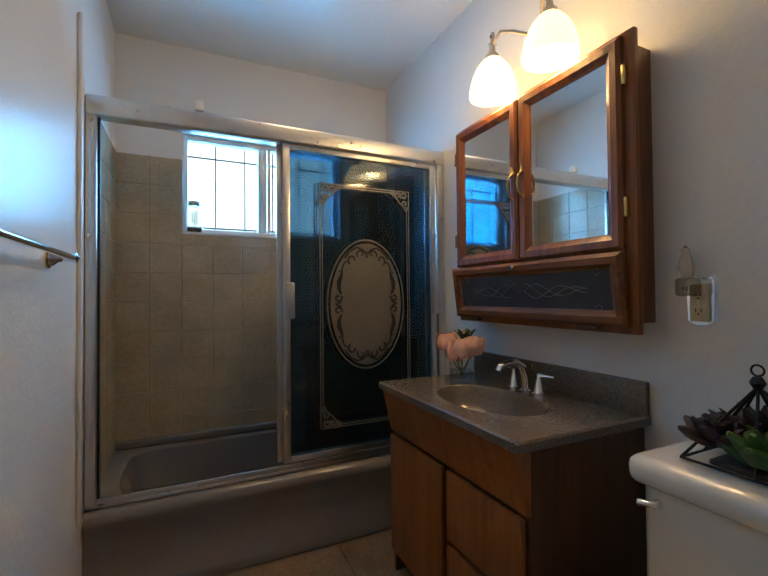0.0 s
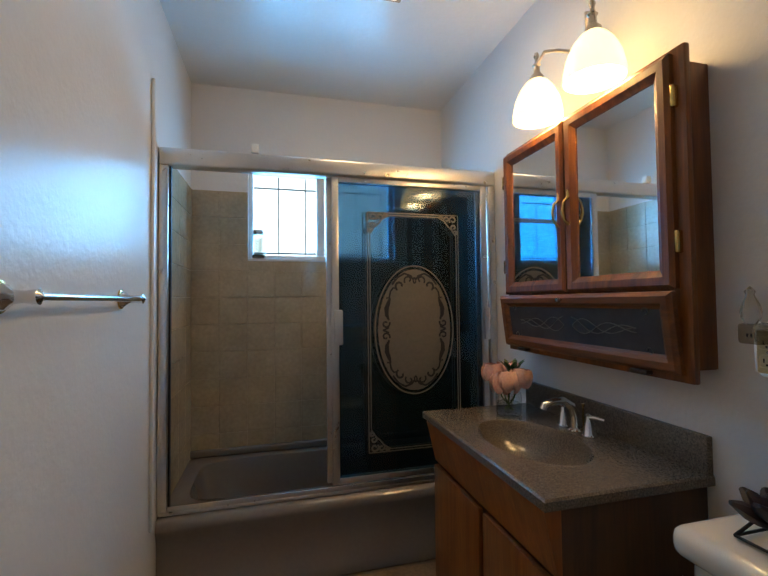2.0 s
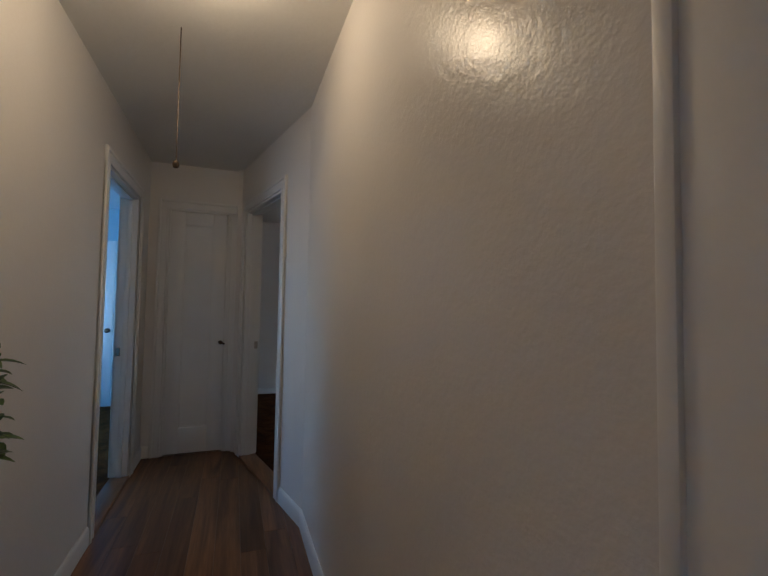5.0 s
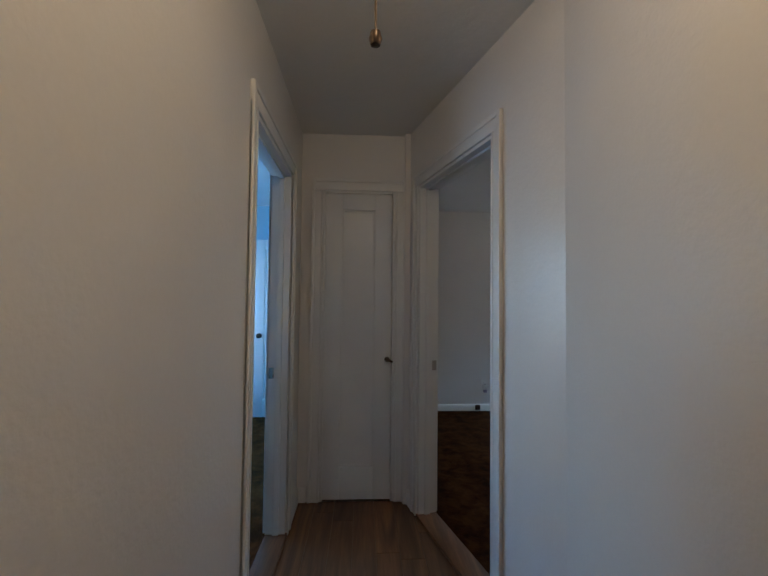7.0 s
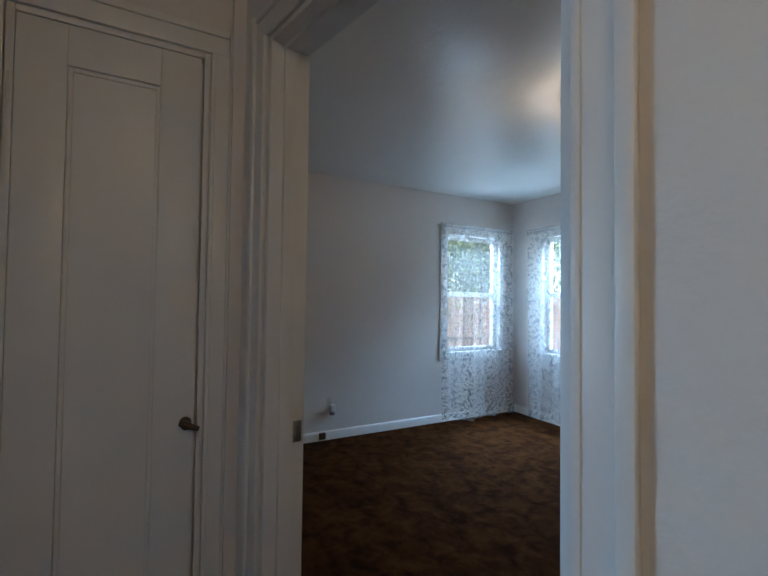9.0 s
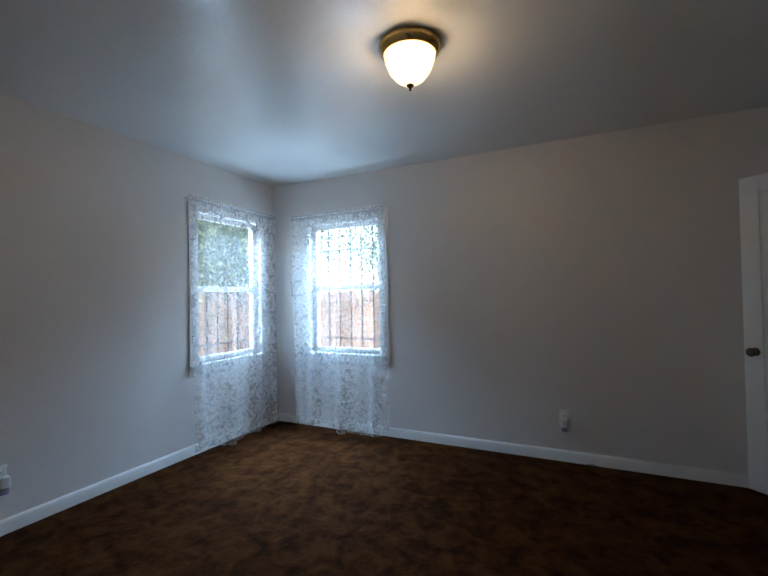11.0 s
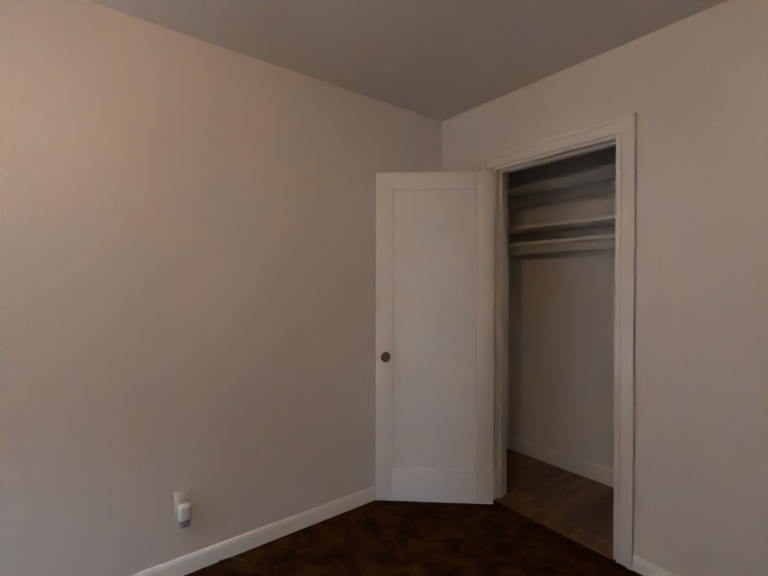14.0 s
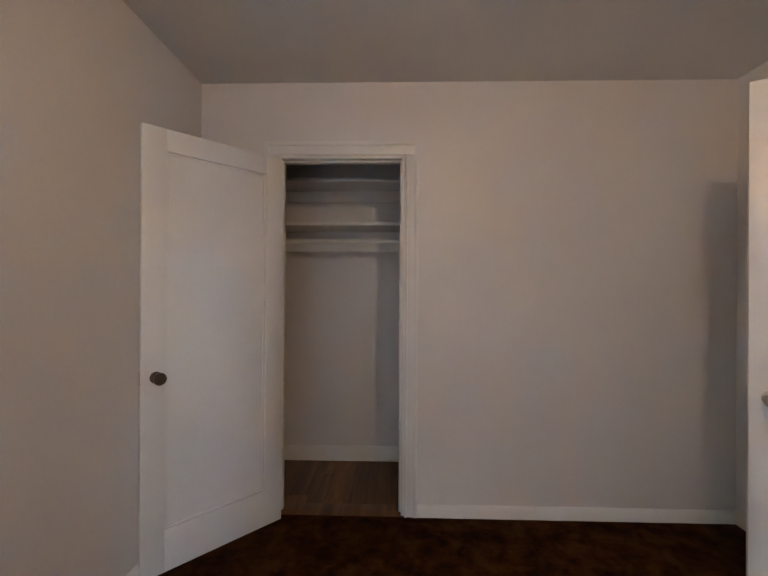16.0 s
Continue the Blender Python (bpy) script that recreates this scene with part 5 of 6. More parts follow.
def plant_cage():
    rng = random.Random(9)
    x, y, z = 1.345, 0.585, 0.731
    o = thing("succulent_cage", (x, y, z), "black wire pyramid terrarium with succulents on the toilet tank", "planter")
    top = (x, y + 0.03, z + 0.165)
    r = 0.105
    cs = [(x - 0.085, y - 0.13, z + 0.006), (x + 0.085, y - 0.13, z + 0.006), (x + 0.085, y + 0.13, z + 0.006), (x - 0.085, y + 0.13, z + 0.006)]
    for i, c in enumerate(cs):
        part("wire", tube(bmesh.new(), [c, top], 0.003, 6), BLACK, o)
        nx = cs[(i + 1) % 4]
        part("base_wire", tube(bmesh.new(), [c, nx], 0.003, 6), BLACK, o)
        mid = tuple((c[k] + nx[k]) / 2 for k in range(3))
        part("wire", tube(bmesh.new(), [mid, top], 0.003, 6), BLACK, o)
    part("finial_ball", lathe(bmesh.new(), [(0.0, -0.014), (0.008, -0.012), (0.014, 0.0), (0.008, 0.012), (0.0, 0.014)], (top[0], top[1], top[2] + 0.008), 14), BLACK, o)
    part("ring", tube(bmesh.new(), [(top[0], top[1] + 0.011 * math.cos(t * 0.45), top[2] + 0.033 + 0.011 * math.sin(t * 0.45)) for t in range(14)], 0.0022, 6, closed=True), BLACK, o)
    part("tray", boxed(x - 0.06, x + 0.072, y - 0.115, y + 0.09, z + 0.001, z + 0.012, bevel=0.003), BARK, o, "dark soil tray")

    def rosette(name, c, R, mat, n, pointed):
        first = None
        for k in range(n):
            b = bmesh.new()
            f = k / n
            a, el = k * 2.4, 1.35 - 1.25 * f
            d = Vector((math.cos(a) * math.cos(el), math.sin(a) * math.cos(el), math.sin(el)))
            s = R * (0.5 + 0.5 * f)
            side = d.cross(Vector((0, 0, 1))).normalized()
            up = side.cross(d)
            ws = (0.10, 0.34, 0.40, 0.16 if pointed else 0.36, 0.02 if pointed else 0.12)
            rr = []
            for i, w in enumerate(ws):
                p = Vector(c) + d * s * i / 4 + up * s * 0.16 * (i / 4) ** 2
                rr.append([b.verts.new(p + side * s * w * math.cos(q * math.pi / 3) * 0.8 + up * s * w * 0.45 * math.sin(q * math.pi / 3)) for q in range(6)])
            for p, q in zip(rr, rr[1:]):
                for i in range(6):
                    b.faces.new((p[i], p[(i + 1) % 6], q[(i + 1) % 6], q[i]))
            b.faces.new(rr[-1])
            if first is None:
                first = part(name, b, mat, o)
            else:
                part("leaf", b, mat, first)

    rosette("dark_rosette", (x - 0.045, y + 0.075, z + 0.045), 0.085, DARKLEAF, 24, False)
    rosette("dark_rosette", (x + 0.03, y + 0.08, z + 0.04), 0.08, DARKLEAF, 20, False)
    rosette("green_rosette", (x - 0.06, y - 0.02, z + 0.035), 0.10, SUCC, 20, False)
    rosette("green_rosette", (x - 0.045, y - 0.11, z + 0.035), 0.095, SUCC, 18, False)
    rosette("spiky_rosette", (x + 0.02, y + 0.03, z + 0.05), 0.115, DARKLEAF, 22, True)
    rosette("spiky_rosette", (x + 0.03, y - 0.06, z + 0.045), 0.11, DARKLEAF, 20, True)


plant_cage()


def wall_post(b, y, z, out, r=0.026):
    lathe(b, [(r, 0.0), (r, 0.004), (r * 0.86, 0.012), (r * 0.5, 0.022), (r * 0.42, out * 0.6), (r * 0.5, out * 0.85), (r * 0.55, out), (0.0, out + 0.008)], (BW, y, z), 20, "x")


o = thing("towel_ring", (BW, 0.64, 1.2), "chrome towel ring on a wall post", "towel ring")
b = bmesh.new()
wall_post(b, 0.64, 1.196, 0.055)
part("post", b, CHROME, o)
part("rosette", lathe(bmesh.new(), [(0.03, 0.0), (0.03, 0.003), (0.027, 0.005), (0.0, 0.005)], (BW, 0.64, 1.196), 22, "x"), BRASS, o, "brass wall rosette")
part("ring", tube(bmesh.new(), [(BW + 0.052 + 0.012 * (1 - math.cos(t / 40 * 2 * math.pi)) * 0.5, 0.64 + 0.08 * math.sin(t / 40 * 2 * math.pi), 1.11 + 0.08 * math.cos(t / 40 * 2 * math.pi)) for t in range(40)], 0.006, 10, closed=True), CHROME, o)
o = thing("towel_bar", (BW, 1.25, 1.2), "chrome towel bar on two wall posts", "towel bar")
for y in (0.965, 1.55):
    b = bmesh.new()
    wall_post(b, y, 1.196, 0.062)
    part("post", b, CHROME, o)
    part("rosette", lathe(bmesh.new(), [(0.03, 0.0), (0.03, 0.003), (0.027, 0.005), (0.0, 0.005)], (BW, y, 1.196), 22, "x"), BRASS, o, "brass wall rosette")
part("bar", tube(bmesh.new(), [(BW + 0.056, 0.955, 1.196), (BW + 0.056, 1.56, 1.196)], 0.008, 12), CHROME, o)
o = thing("toilet_paper_holder", (BW, 0.625, 0.735), "chrome toilet paper holder with brass rosettes", "paper holder")
for y in (0.545, 0.705):
    b = bmesh.new()
    wall_post(b, y, 0.727, 0.07)
    part("post", b, CHROME, o)
    part("rosette", lathe(bmesh.new(), [(0.03, 0.0), (0.03, 0.003), (0.027, 0.005), (0.0, 0.005)], (BW, y, 0.727), 22, "x"), BRASS, o, "brass wall rosette")
part("roller", tube(bmesh.new(), [(BW + 0.068, 0.55, 0.727), (BW + 0.068, 0.70, 0.727)], 0.009, 12), CHROME, o)
b = lathe(bmesh.new(), [(0.02, -0.052), (0.052, -0.052), (0.055, -0.048), (0.055, 0.048), (0.052, 0.052), (0.02, 0.052), (0.02, -0.052)], (BW + 0.068, 0.632, 0.715), 32, "y")
box(b, BW + 0.121, BW + 0.1225, 0.584, 0.68, 0.66, 0.73)
single("toilet_roll", b, PAPER, "white toilet paper roll on the holder", "toilet paper")


def fan_light():
    x0, x1, y0, y1 = 0.69, 0.928, 1.265, 1.71
    o = thing("fan_light", (0.81, 1.41, H), "bathroom exhaust fan with wood-tone grille and lit lens", "fan light")
    part("housing", boxed(x0, x1, y0, y1, H - 0.028, H, bevel=0.006), TAN, o, "tan trim frame")
    part("lens", boxed(x0 + 0.022, x1 - 0.022, y0 + 0.17, y1 - 0.03, H - 0.05, H - 0.027, bevel=0.012, seg=3), FANGLASS, o, "lit square lens")
    for k in range(9):
        y = y0 + 0.02 + k * 0.0145
        part("slat", boxed(x0 + 0.015, x1 - 0.015, y, y + 0.007, H - 0.036, H - 0.028), OAKH, o)
    d = bpy.data.lights.new("fan_lamp", "AREA")
    d.shape, d.size, d.size_y, d.energy, d.color = "RECTANGLE", 0.2, 0.18, 0.45, (1.0, 0.70, 0.42)
    new("fan_lamp", d).matrix_basis = look((0.81, 1.56, H - 0.056), (0.81, 1.56, 0))


fan_light()

# ---- hall ----
o = thing("niche", (-0.73, HS, 1.005), "white recessed wall niche with a moulded rim and sill", "niche", kind="structure")
part("niche_back", boxed(-0.96, -0.50, HS - 0.11, HS - 0.097, 1.005, 1.50), WALL, o)
for q in ((-0.99, -0.955, 0.985, 1.53), (-0.505, -0.47, 0.985, 1.53)):
    part("rim", boxed(q[0], q[1], HS, HS + 0.012, q[2], q[3], bevel=0.003), TRIM, o)
part("rim", boxed(-0.955, -0.505, HS, HS + 0.0115, 1.495, 1.53, bevel=0.003), TRIM, o)
part("niche_sill", boxed(-1.0, -0.46, HS - 0.097, HS + 0.045, 0.99, 1.011, bevel=0.006), TRIM, o)


def pothos():
    rng = random.Random(21)
    x, y, z = -0.76, HS - 0.05, 1.0115
    o = thing("trailing_plant", (x, y, z), "trailing variegated ivy in an oxblood pot in the niche", "potted plant")
    part("saucer", lathe(bmesh.new(), [(0.0, 0.0), (0.065, 0.0), (0.075, 0.012), (0.07, 0.013), (0.0, 0.006)], (x, y, z), 24), CREAM, o, "pale saucer")
    part("pot", lathe(bmesh.new(), [(0.0, 0.007), (0.05, 0.007), (0.06, 0.05), (0.068, 0.1), (0.072, 0.102), (0.072, 0.115), (0.064, 0.115), (0.06, 0.1), (0.0, 0.098)], (x, y, z), 28), POT, o, "dark glazed pot")
    for k in range(16):
        a = rng.uniform(-0.3, 2.2) if k < 9 else rng.uniform(0, 6.28)
        L = rng.uniform(0.12, 0.2) if k >= 9 else rng.uniform(0.16, 0.36)
        up = rng.uniform(0.02, 0.12)
        pts = []
        for i in range(9):
            t = i / 8
            rr = 0.02 + 0.13 * math.sin(min(1, t * 1.5) * math.pi / 2)
            if k >= 9:
                pts.append((x + rr * 0.75 * math.cos(a), y + max(-0.08, rr * 0.6 * math.sin(a)), z + 0.1 + (L + 0.12) * t))
            else:
                pts.append((x - rr * 1.15 * math.cos(a) if math.cos(a) > 0 else x - rr * math.cos(a), y + rr * 0.85 * abs(math.sin(a)) + 0.05, z + 0.1 + up * math.sin(t * math.pi) - L * max(0, t - 0.25) * 1.1))
        part("vine", tube(bmesh.new(), pts, 0.0018, 5), LEAF, o)
        for i in range(1, 9):
            for rep in range(2):
                b = bmesh.new()
                aa = rng.uniform(0, 6.28)
                leaf(b, pts[i], (math.cos(aa), max(-0.3, math.sin(aa)), rng.uniform(-0.3, 0.5)), rng.uniform(0.045, 0.068), rng.uniform(0.036, 0.052), rng.uniform(0.1, 0.45))
                part("leaf", b, LEAF, o)


pothos()
o = thing("pull_cord", (-1.40, -1.034, H), "thin pull cord with a dark wooden bead hanging from the ceiling", "pull cord")
part("cord", tube(bmesh.new(), [(-1.40, -1.034, H), (-1.403, -1.034, 2.15), (-1.40, -1.034, 1.845)], 0.0022, 6), BRONZE, o)
part("bead", lathe(bmesh.new(), [(0.0, 0.02), (0.01, 0.016), (0.014, 0.0), (0.01, -0.012), (0.0, -0.015)], (-1.40, -1.034, 1.835), 14), BRONZE, o, "dark bead")


def dome_light(name, x, y, label, watts, r=0.155):
    o = thing(name, (x, y, H), label, "ceiling lamp")
    part("canopy_ring", lathe(bmesh.new(), [(0.0, 0.0), (r, 0.0), (r * 1.02, -0.012), (r * 0.97, -0.03), (r * 0.86, -0.045), (r * 0.83, -0.044), (r * 0.83, -0.02), (0.0, -0.02)], (x, y, H), 40), BRASS, o, "brass canopy ring")
    b = bmesh.new()
    n, rings = 48, []
    for rr, z in ((0.82, -0.03), (0.82, -0.05), (0.78, -0.08), (0.66, -0.12), (0.46, -0.155), (0.22, -0.178), (0.06, -0.184)):
        rings.append([b.verts.new((x + r * rr * (1 + (0.012 if i % 2 else -0.012)) * math.cos(2 * math.pi * i / n), y + r * rr * (1 + (0.012 if i % 2 else -0.012)) * math.sin(2 * math.pi * i / n), H + z)) for i in range(n)])
    for p, q in zip(rings, rings[1:]):
        for i in range(n):
            b.faces.new((p[i], p[(i + 1) % n], q[(i + 1) % n], q[i]))
    b.faces.new(rings[-1])
    g = part("ribbed_glass_dome", b, DOMEGLASS, o, "glowing ribbed glass dome", smooth=60)
    part("finial", lathe(bmesh.new(), [(0.016, -0.178), (0.018, -0.186), (0.01, -0.194), (0.005, -0.2), (0.007, -0.206), (0.0, -0.212)], (x, y, H), 16), BRONZE, o, "dark bronze finial")
    g.visible_shadow = False
    bulb(name + "_bulb", (x, y, H - 0.11), watts, 0.06, (1.0, 0.74, 0.49))


dome_light("bedroom_ceiling_lamp", -3.40, 1.06, "brass ceiling lamp with a lit ribbed glass dome", 0.7, 0.142)
dome_light("hall_ceiling_lamp", -0.88, -0.93, "brass ceiling lamp with a lit glass dome in the hall", 1.15, 0.13)

# ---- bedroom ----
for nm, ax, w, at, lab in (("window_north", "y", WIN_N, RN, 1), ("window_west", "x", WIN_W, RW, -1)):
    o = thing(nm, ((w[0] + w[1]) / 2, RN + 0.07, w[2]) if ax == "y" else (RW - 0.07, (w[0] + w[1]) / 2, w[2]), "white double-hung window with painted wooden trim", "window", kind="structure")
    window_frame_set(o, ax, w[:2], at + 0.05 * lab, w[2], w[3], 0.04, TRIM, 0.05, hsplit=1.36)
    for u0, u1, za, zb in ((w[0] - 0.09, w[0], w[2] - 0.09, w[3] + 0.07), (w[1], w[1] + 0.09, w[2] - 0.09, w[3] + 0.07), (w[0], w[1], w[3], w[3] + 0.07), (w[0], w[1], w[2] - 0.09, w[2])):
        part("trim_board", boxed(u0, u1, RN - 0.016, RN, za, zb, bevel=0.004) if ax == "y" else boxed(RW, RW + 0.016, u0, u1, za, zb, bevel=0.004), TRIM, o)
    part("stool", boxed(w[0] - 0.1, w[1] + 0.1, RN - 0.035, RN + 0.05, w[2] - 0.02, w[2], bevel=0.005) if ax == "y" else boxed(RW - 0.05, RW + 0.035, w[0] - 0.1, w[1] + 0.1, w[2] - 0.02, w[2], bevel=0.005), TRIM, o)
    if ax == "y":
        burglar_bars(o, "y", WIN_N[0], WIN_N[1], RN + 0.24, 0.7, 2.1, 6, (0.85, 1.75))
    else:
        burglar_bars(o, "x", WIN_W[0], WIN_W[1], RW - 0.24, 0.7, 2.1, 6, (0.85, 1.72))
o = thing("sash_handle", (-5.33, RN - 0.02, 1.35), "small black wire handle beside the window", "handle")
part("wire_loop", tube(bmesh.new(), [(-5.27, RN - 0.004, 1.43), (-5.345, RN - 0.03, 1.43), (-5.345, RN - 0.03, 1.29), (-5.27, RN - 0.004, 1.29)], 0.004, 6), BLACK, o)


def curtain(name, axis, u0, u1, at, ztop, zbot, seed, label):
    """A sheer curtain on a thin rod: soft pleats that deepen to the floor."""
    rng = random.Random(seed)
    inn = -1 if axis == "y" else 1
    o = thing(name, ((u0 + u1) / 2, at, zbot) if axis == "y" else (at, (u0 + u1) / 2, zbot), label, "curtain")
    P = (lambda u, d, z: (u, at + inn * d, z)) if axis == "y" else (lambda u, d, z: (at + inn * d, u, z))
    ph = [rng.uniform(0, 6.28) for _ in range(6)]
    b = bmesh.new()
    nu, nz = 110, 26

    def pt(i, j, extra=0.0):
        s, v = i / nu, j / nz
        z = ztop - (ztop - zbot) * v
        amp = 0.006 + 0.022 * v
        u = u0 + (u1 - u0) * (s + 0.012 * v * math.sin(5 * s + ph[0]))
        fold = abs(math.sin(9.5 * s + ph[2] + 0.25 * v)) ** 6
        d = 0.05 + amp * (0.35 * math.sin(38 * s + ph[1] + v) + 2.4 * fold + 0.5 * math.sin(7 * s + ph[3]))
        zz = z + (0.02 * math.sin(11 * s + ph[4]) + 0.02 * math.sin(5 * s + ph[5])) * max(0, v - 0.75) * 4
        return P(u, max(0.022, d), max(0.016, zz))

    grid = [[b.verts.new(pt(i, j)) for i in range(nu + 1)] for j in range(nz + 1)]
    for j in range(nz):
        for i in range(nu):
            b.faces.new((grid[j][i], grid[j][i + 1], grid[j + 1][i + 1], grid[j + 1][i]))
    part("net", b, CURTAIN, o, smooth=80)
    b = bmesh.new()
    hd = []
    for j in range(4):
        hd.append([b.verts.new(P(u0 + (u1 - u0) * i / 160, 0.05 + 0.008 * math.sin(i * 1.3 + j), ztop + 0.018 - 0.014 * j + (0.006 * math.sin(i * 0.9) if j == 0 else 0))) for i in range(161)])
    for p, q in zip(hd, hd[1:]):
        for i in range(160):
            b.faces.new((p[i], p[i + 1], q[i + 1], q[i]))
    part("gathered_heading", b, HEM, o, smooth=80)
    part("rod", tube(bmesh.new(), [P(u0 - 0.01, 0.0, ztop), P(u0 - 0.005, 0.046, ztop), P(u1 + 0.005, 0.046, ztop), P(u1 + 0.01, 0.0, ztop)], 0.006, 8), WHITE, o, "thin curtain rod")


curtain("curtain", "y", -5.315, -4.29, RN - 0.012, 2.065, 0.03, 3, "sheer white lace curtain hanging to the carpet")
curtain("curtain", "x", 1.60, 2.61, RW + 0.012, 2.09, 0.03, 8, "sheer white lace curtain in the room's corner")

outlet_plate("wall_outlet", (-2.85, RN, 0.335), "-y", "white wall outlet low on the bedroom wall")
outlet_plate("wall_outlet", (RW, 0.42, 0.33), "+x", "white wall outlet beside the window wall")
for loc, ax in (((-2.85, RN - 0.009, 0.295), "y"), ((RW + 0.009, 0.43, 0.29), "x")):
    o = thing("air_freshener", loc, "white plug-in air freshener with a dark bottle", "air freshener")
    x, y, z = loc
    if ax == "y":
        part("plug", boxed(x - 0.024, x + 0.024, y - 0.045, y, z - 0.02, z + 0.045, bevel=0.01, seg=3), WHITE, o)
        part("bottle", boxed(x - 0.02, x + 0.02, y - 0.04, y - 0.004, z - 0.052, z - 0.018, bevel=0.009, seg=3), BOTTLE, o, "purple-grey bottle")
    else:
        part("plug", boxed(x, x + 0.045, y - 0.024, y + 0.024, z - 0.02, z + 0.045, bevel=0.01, seg=3), WHITE, o)
        part("bottle", boxed(x + 0.004, x + 0.04, y - 0.02, y + 0.02, z - 0.052, z - 0.018, bevel=0.009, seg=3), BOTTLE, o, "purple-grey bottle")
outlet_plate("wall_outlet", (-5.52, -2.62, 0.36), "+x", "white wall outlet in the room across the hall")
single("cable_jack", boxed(RW + 0.015, RW + 0.04, 0.31, 0.37, 0.03, 0.09, bevel=0.005), BRONZE, "small dark jack box on the baseboard", "jack")
single("loose_wire", tube(bmesh.new(), [(-2.70, RN - 0.02, 0.02), (-2.66, RN - 0.05, 0.035), (-2.60, RN - 0.09, 0.02)], 0.003, 6), BLACK, "short loose wire at the baseboard", "wire")


def closet_fittings():
    ya, yb, xa, xb = 0.872, RN - 0.002, RE + 0.121, CB - 0.002
    o = thing("closet_shelf", (xb, 1.8, 1.71), "white painted closet shelf with a hanging rail cleat", "shelf")
    part("board", boxed(xb - 0.32, xb, ya, yb, 1.70, 1.722, bevel=0.003), TRIM, o)
    part("cleat", boxed(xb - 0.02, xb, ya, yb, 1.55, 1.64, bevel=0.004), TRIM, o)
    part("hanging_rod", tube(bmesh.new(), [(xb - 0.27, ya, 1.60), (xb - 0.27, yb, 1.60)], 0.016, 14), WHITE, o, "white painted rod")
    part("end_cleat", boxed(xb - 0.32, xb - 0.02, yb - 0.02, yb, 1.56, 1.699, bevel=0.004), TRIM, o)
    o = thing("closet_shelf", (xb, 1.8, 2.0), "upper white painted closet shelf", "shelf")
    part("board", boxed(xb - 0.30, xb, ya, yb, 2.0, 2.022, bevel=0.003), TRIM, o)
    part("cleat", boxed(xb - 0.02, xb, ya, yb, 1.92, 1.999, bevel=0.004), TRIM, o)


closet_fittings()

# ---- outdoors ----
structure("ground", boxed(-300, 300, -300, 300, -0.62, -0.6), GROUND, "dry bare ground round the house", "ground")
structure("house_base", boxed(RW - 0.13, BE + 0.11, -3.5, BN + 0.13, -0.6, -0.16), STUCCO, "pale stucco house base", "wall")
# Assumed wall, added to catch the sun and brighten the bath window.
structure("neighbour_wall", boxed(-1.5, 6, 6.2, 6.4, -0.6, 3.8), STUCCO, "pale wall added outside as a bright backdrop for the bath window", "wall")


def fence(name, axis, at, u0, u1, label):
    o = thing(name, ((u0 + u1) / 2, at, -0.6) if axis == "y" else (at, (u0 + u1) / 2, -0.6), label, "fence")
    n = int((u1 - u0) / 0.15)
    rng = random.Random(int(at * 10))
    for i in range(n):
        u, h = u0 + i * 0.15, 1.38 + rng.uniform(-0.03, 0.02)
        d = rng.uniform(-0.008, 0.008)
        part("board", boxed(u, u + 0.14, at + d, at + d + 0.02, -0.6, h) if axis == "y" else boxed(at + d, at + d + 0.02, u, u + 0.14, -0.6, h), FENCE, o, smooth=None)
    for z in (0.0, 1.0):
        part("rail", boxed(u0, u1, at + 0.03, at + 0.07, z, z + 0.09) if axis == "y" else boxed(at - 0.06, at - 0.02, u0, u1, z, z + 0.09), FENCE, o, smooth=None)


fence("fence", "x", -8.6, -1.0, 7.5, "weathered brown board fence in the yard")
fence("fence", "y", 6.6, -8.5, -2.0, "weathered brown board fence behind the house")


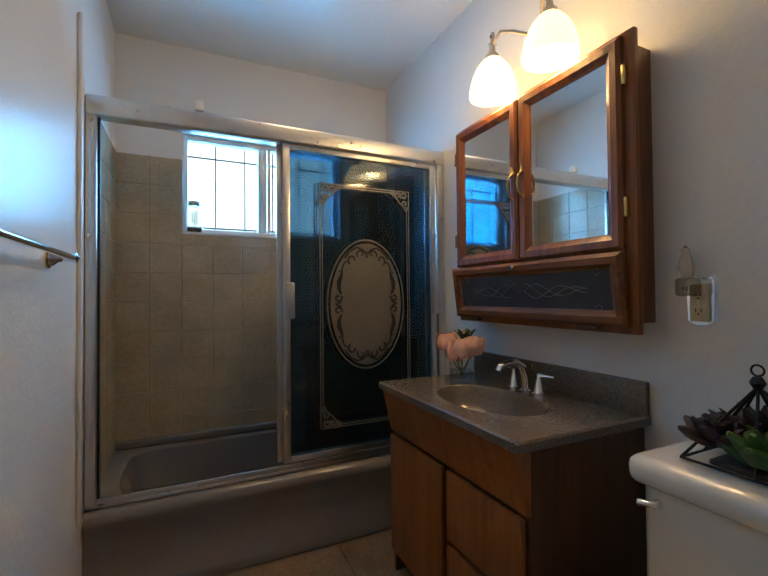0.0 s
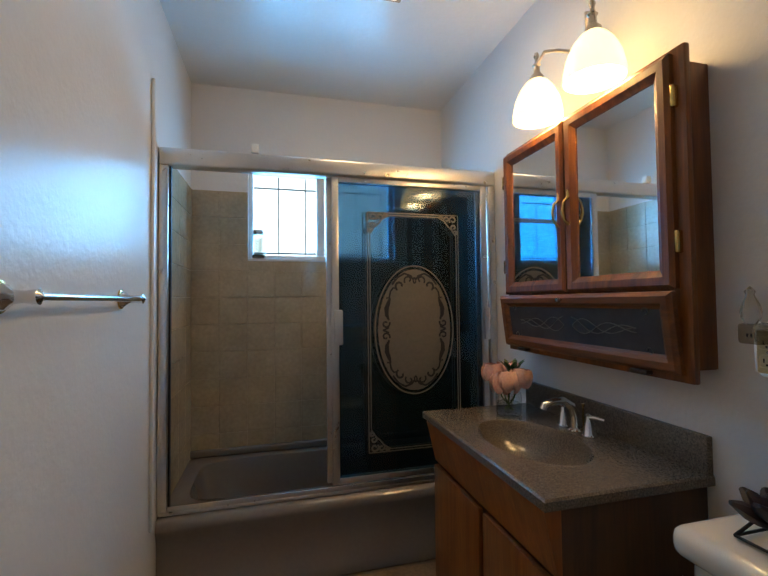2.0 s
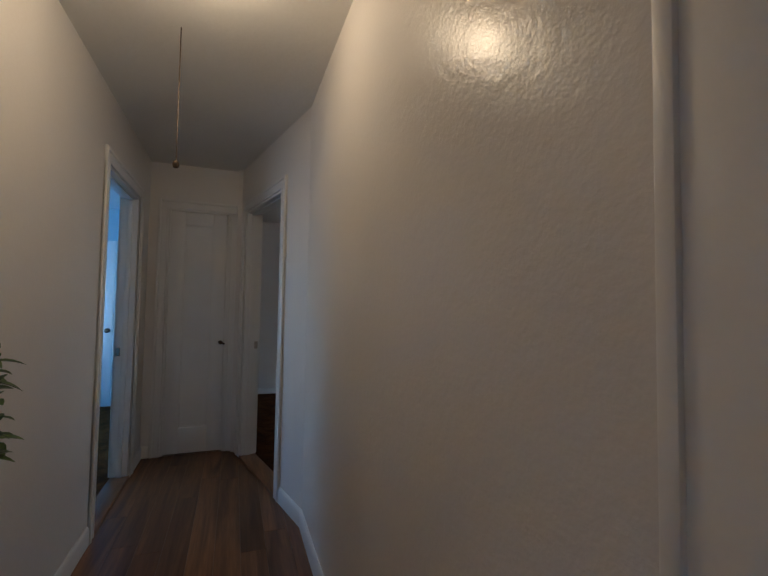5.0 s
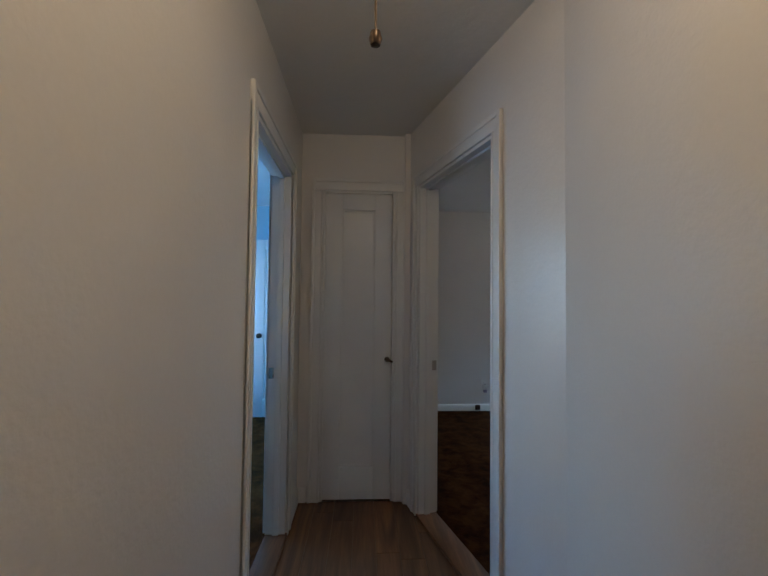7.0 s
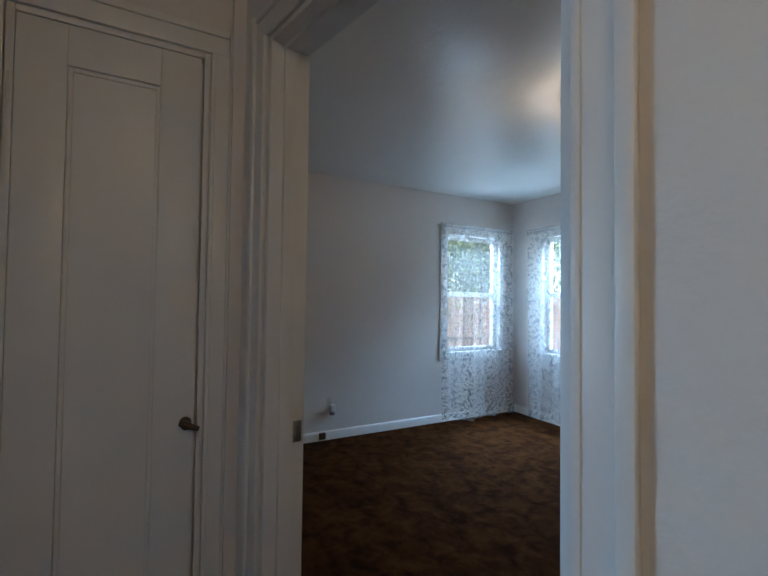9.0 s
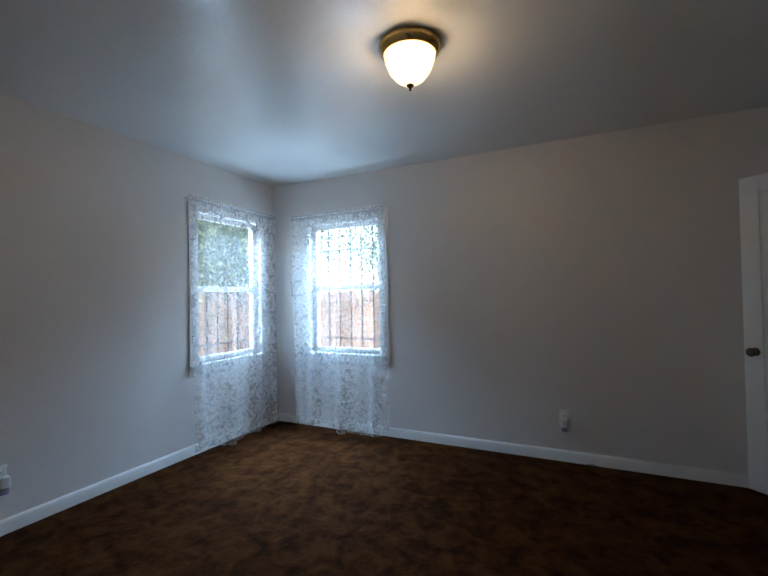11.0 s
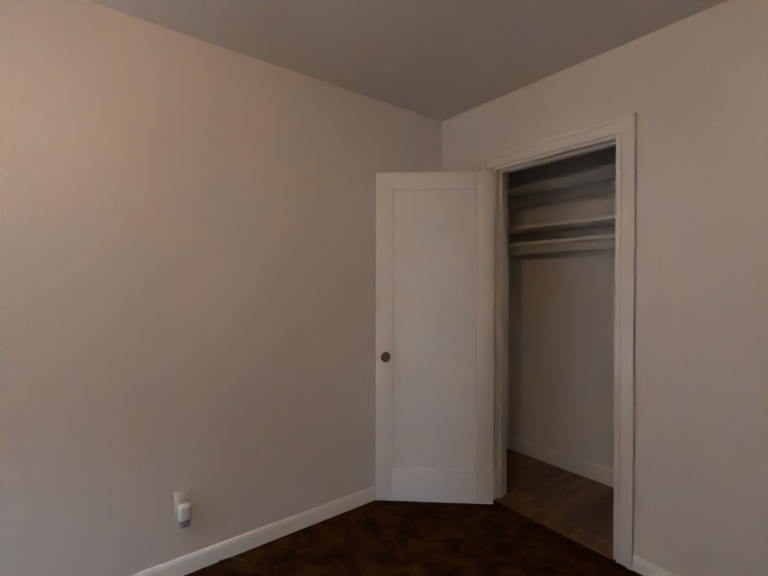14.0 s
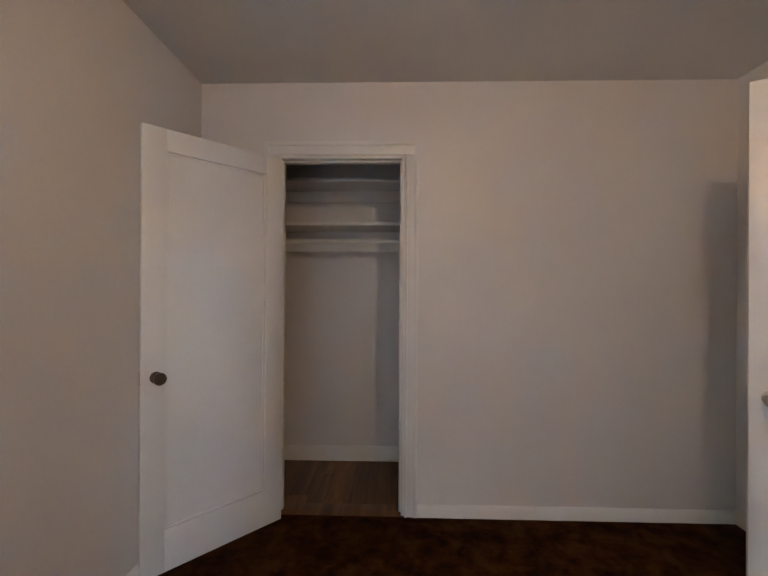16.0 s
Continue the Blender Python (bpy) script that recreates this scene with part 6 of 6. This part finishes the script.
def tree(x, y, h, r, seed, n=15000):
    rng = random.Random(seed)
    o = thing("tree", (x, y, -0.6), "leafy green tree behind the fence", "tree", group="yard trees")
    b = tube(bmesh.new(), [(x, y, -0.6), (x + 0.08, y, h * 0.3), (x - 0.05, y + 0.1, h * 0.62)], [0.17, 0.13, 0.07], 9)
    hubs = []
    for k in range(9):
        a, t = k * 2.4, 0.35 + 0.055 * k
        p = (x + 0.03, y + 0.05, h * t)
        q = (x + r * 0.75 * math.cos(a) * rng.uniform(0.5, 1), y + r * 0.75 * math.sin(a) * rng.uniform(0.5, 1), h * (t + rng.uniform(0.12, 0.32)))
        tube(b, [p, tuple((p[i] + q[i]) / 2 + (0.1 if i == 2 else 0) for i in range(3)), q], [0.06, 0.04, 0.015], 6)
        hubs += [q, tuple((p[i] + 2 * q[i]) / 3 for i in range(3))]
    part("trunk", b, BARK, o)
    vs, fs = [], []
    for k in range(n):
        c = hubs[k % len(hubs)]
        s = r * 0.42
        p = Vector((c[0] + rng.gauss(0, s), c[1] + rng.gauss(0, s), c[2] + rng.gauss(0, s * 0.7)))
        d = Vector((rng.gauss(0, 1), rng.gauss(0, 1), rng.gauss(0, 0.6))).normalized()
        e = d.orthogonal().normalized()
        L = rng.uniform(0.06, 0.12)
        i = len(vs)
        vs += [p, p + d * L * 0.5 + e * L * 0.28, p + d * L, p + d * L * 0.5 - e * L * 0.28]
        fs.append((i, i + 1, i + 2, i + 3))
    me = bpy.data.meshes.new("crown")
    me.from_pydata([tuple(v) for v in vs], [], fs)
    me.materials.append(TREELEAF)
    c = new("crown", me)
    c.parent = o
    c.location = (-x, -y, 0.6)
    tagged(c, "loose crown of small green leaves", kind="stuff")


for q in ((-10.2, 1.2, 3.3, 1.5, 1), (-10.6, 3.4, 3.6, 1.7, 2), (-9.9, 5.6, 3.3, 1.5, 3), (-10.4, 7.8, 3.6, 1.7, 6), (-6.2, 8.6, 3.4, 1.6, 4), (-3.6, 9.0, 3.2, 1.5, 5)):
    tree(*q)
o = thing("yard_toy", (-7.6, 2.7, -0.6), "red plastic bucket on the ground in the yard", "bucket")
part("pail", lathe(bmesh.new(), [(0.0, 0.0), (0.16, 0.0), (0.2, 0.36), (0.21, 0.37), (0.19, 0.37), (0.15, 0.02), (0.0, 0.02)], (-7.6, 2.7, -0.6), 20), RED, o)

# ---- floors made of pieces ----
tile_field()
fl = structure("floor_bath", boxed(BW, BE, BS, 1.94, -0.021, -0.006), FGROUT, "tan vinyl tile floor with dark joints", "floor")
s = 0.325
for i in range(5):
    for j in range(8):
        xa, ya = BW - 0.05 + i * s, 1.92 - (j + 1) * s
        xb, yb = min(xa + s, BE), ya + s
        xa, ya = max(xa, BW), max(ya, BS)
        if xb - xa > 0.02 and yb - ya > 0.02:
            t = new("tile", mesh_of(boxed(xa + 0.002, xb - 0.002, ya + 0.002, yb - 0.002, -0.006, 0.0, bevel=0.001, seg=1), FTILE))
            t.parent = fl
fl = structure("floor_bath_doorway", boxed(0.36, 1.17, HN, BS, -0.021, -0.001, bevel=0.002), PLANK, "wooden threshold of the bathroom door", "floor")


def plank_floor(name, x0, x1, y0, y1, label, cut=None, w=0.125, L=1.22, seed=1):
    rng = random.Random(seed)
    base = structure(name, boxed(x0, x1, y0, y1, -0.021, -0.006), FGROUT, label, "floor")
    y, k = y0, 0
    while y < y1 - 0.01:
        yb = min(y + w, y1)
        x = x0 - rng.uniform(0, L)
        while x < x1:
            xa, xb = max(x, x0), min(x + L, x1)
            if xb - xa > 0.03:
                t = new("plank", mesh_of(boxed(xa + 0.0006, xb - 0.0006, y + 0.0006, yb - 0.0006, -0.006, 0.0, bevel=0.0008, seg=1), PLANK))
                t.parent = base
            x += L
        y = yb


plank_floor("floor_hall", HE - 0.05, BE, HS, HN, "brown wood-look laminate plank floor")
plank_floor("floor_closet", RE + 0.121, CB, 0.87, RN, "brown wood-look laminate closet floor", seed=5)
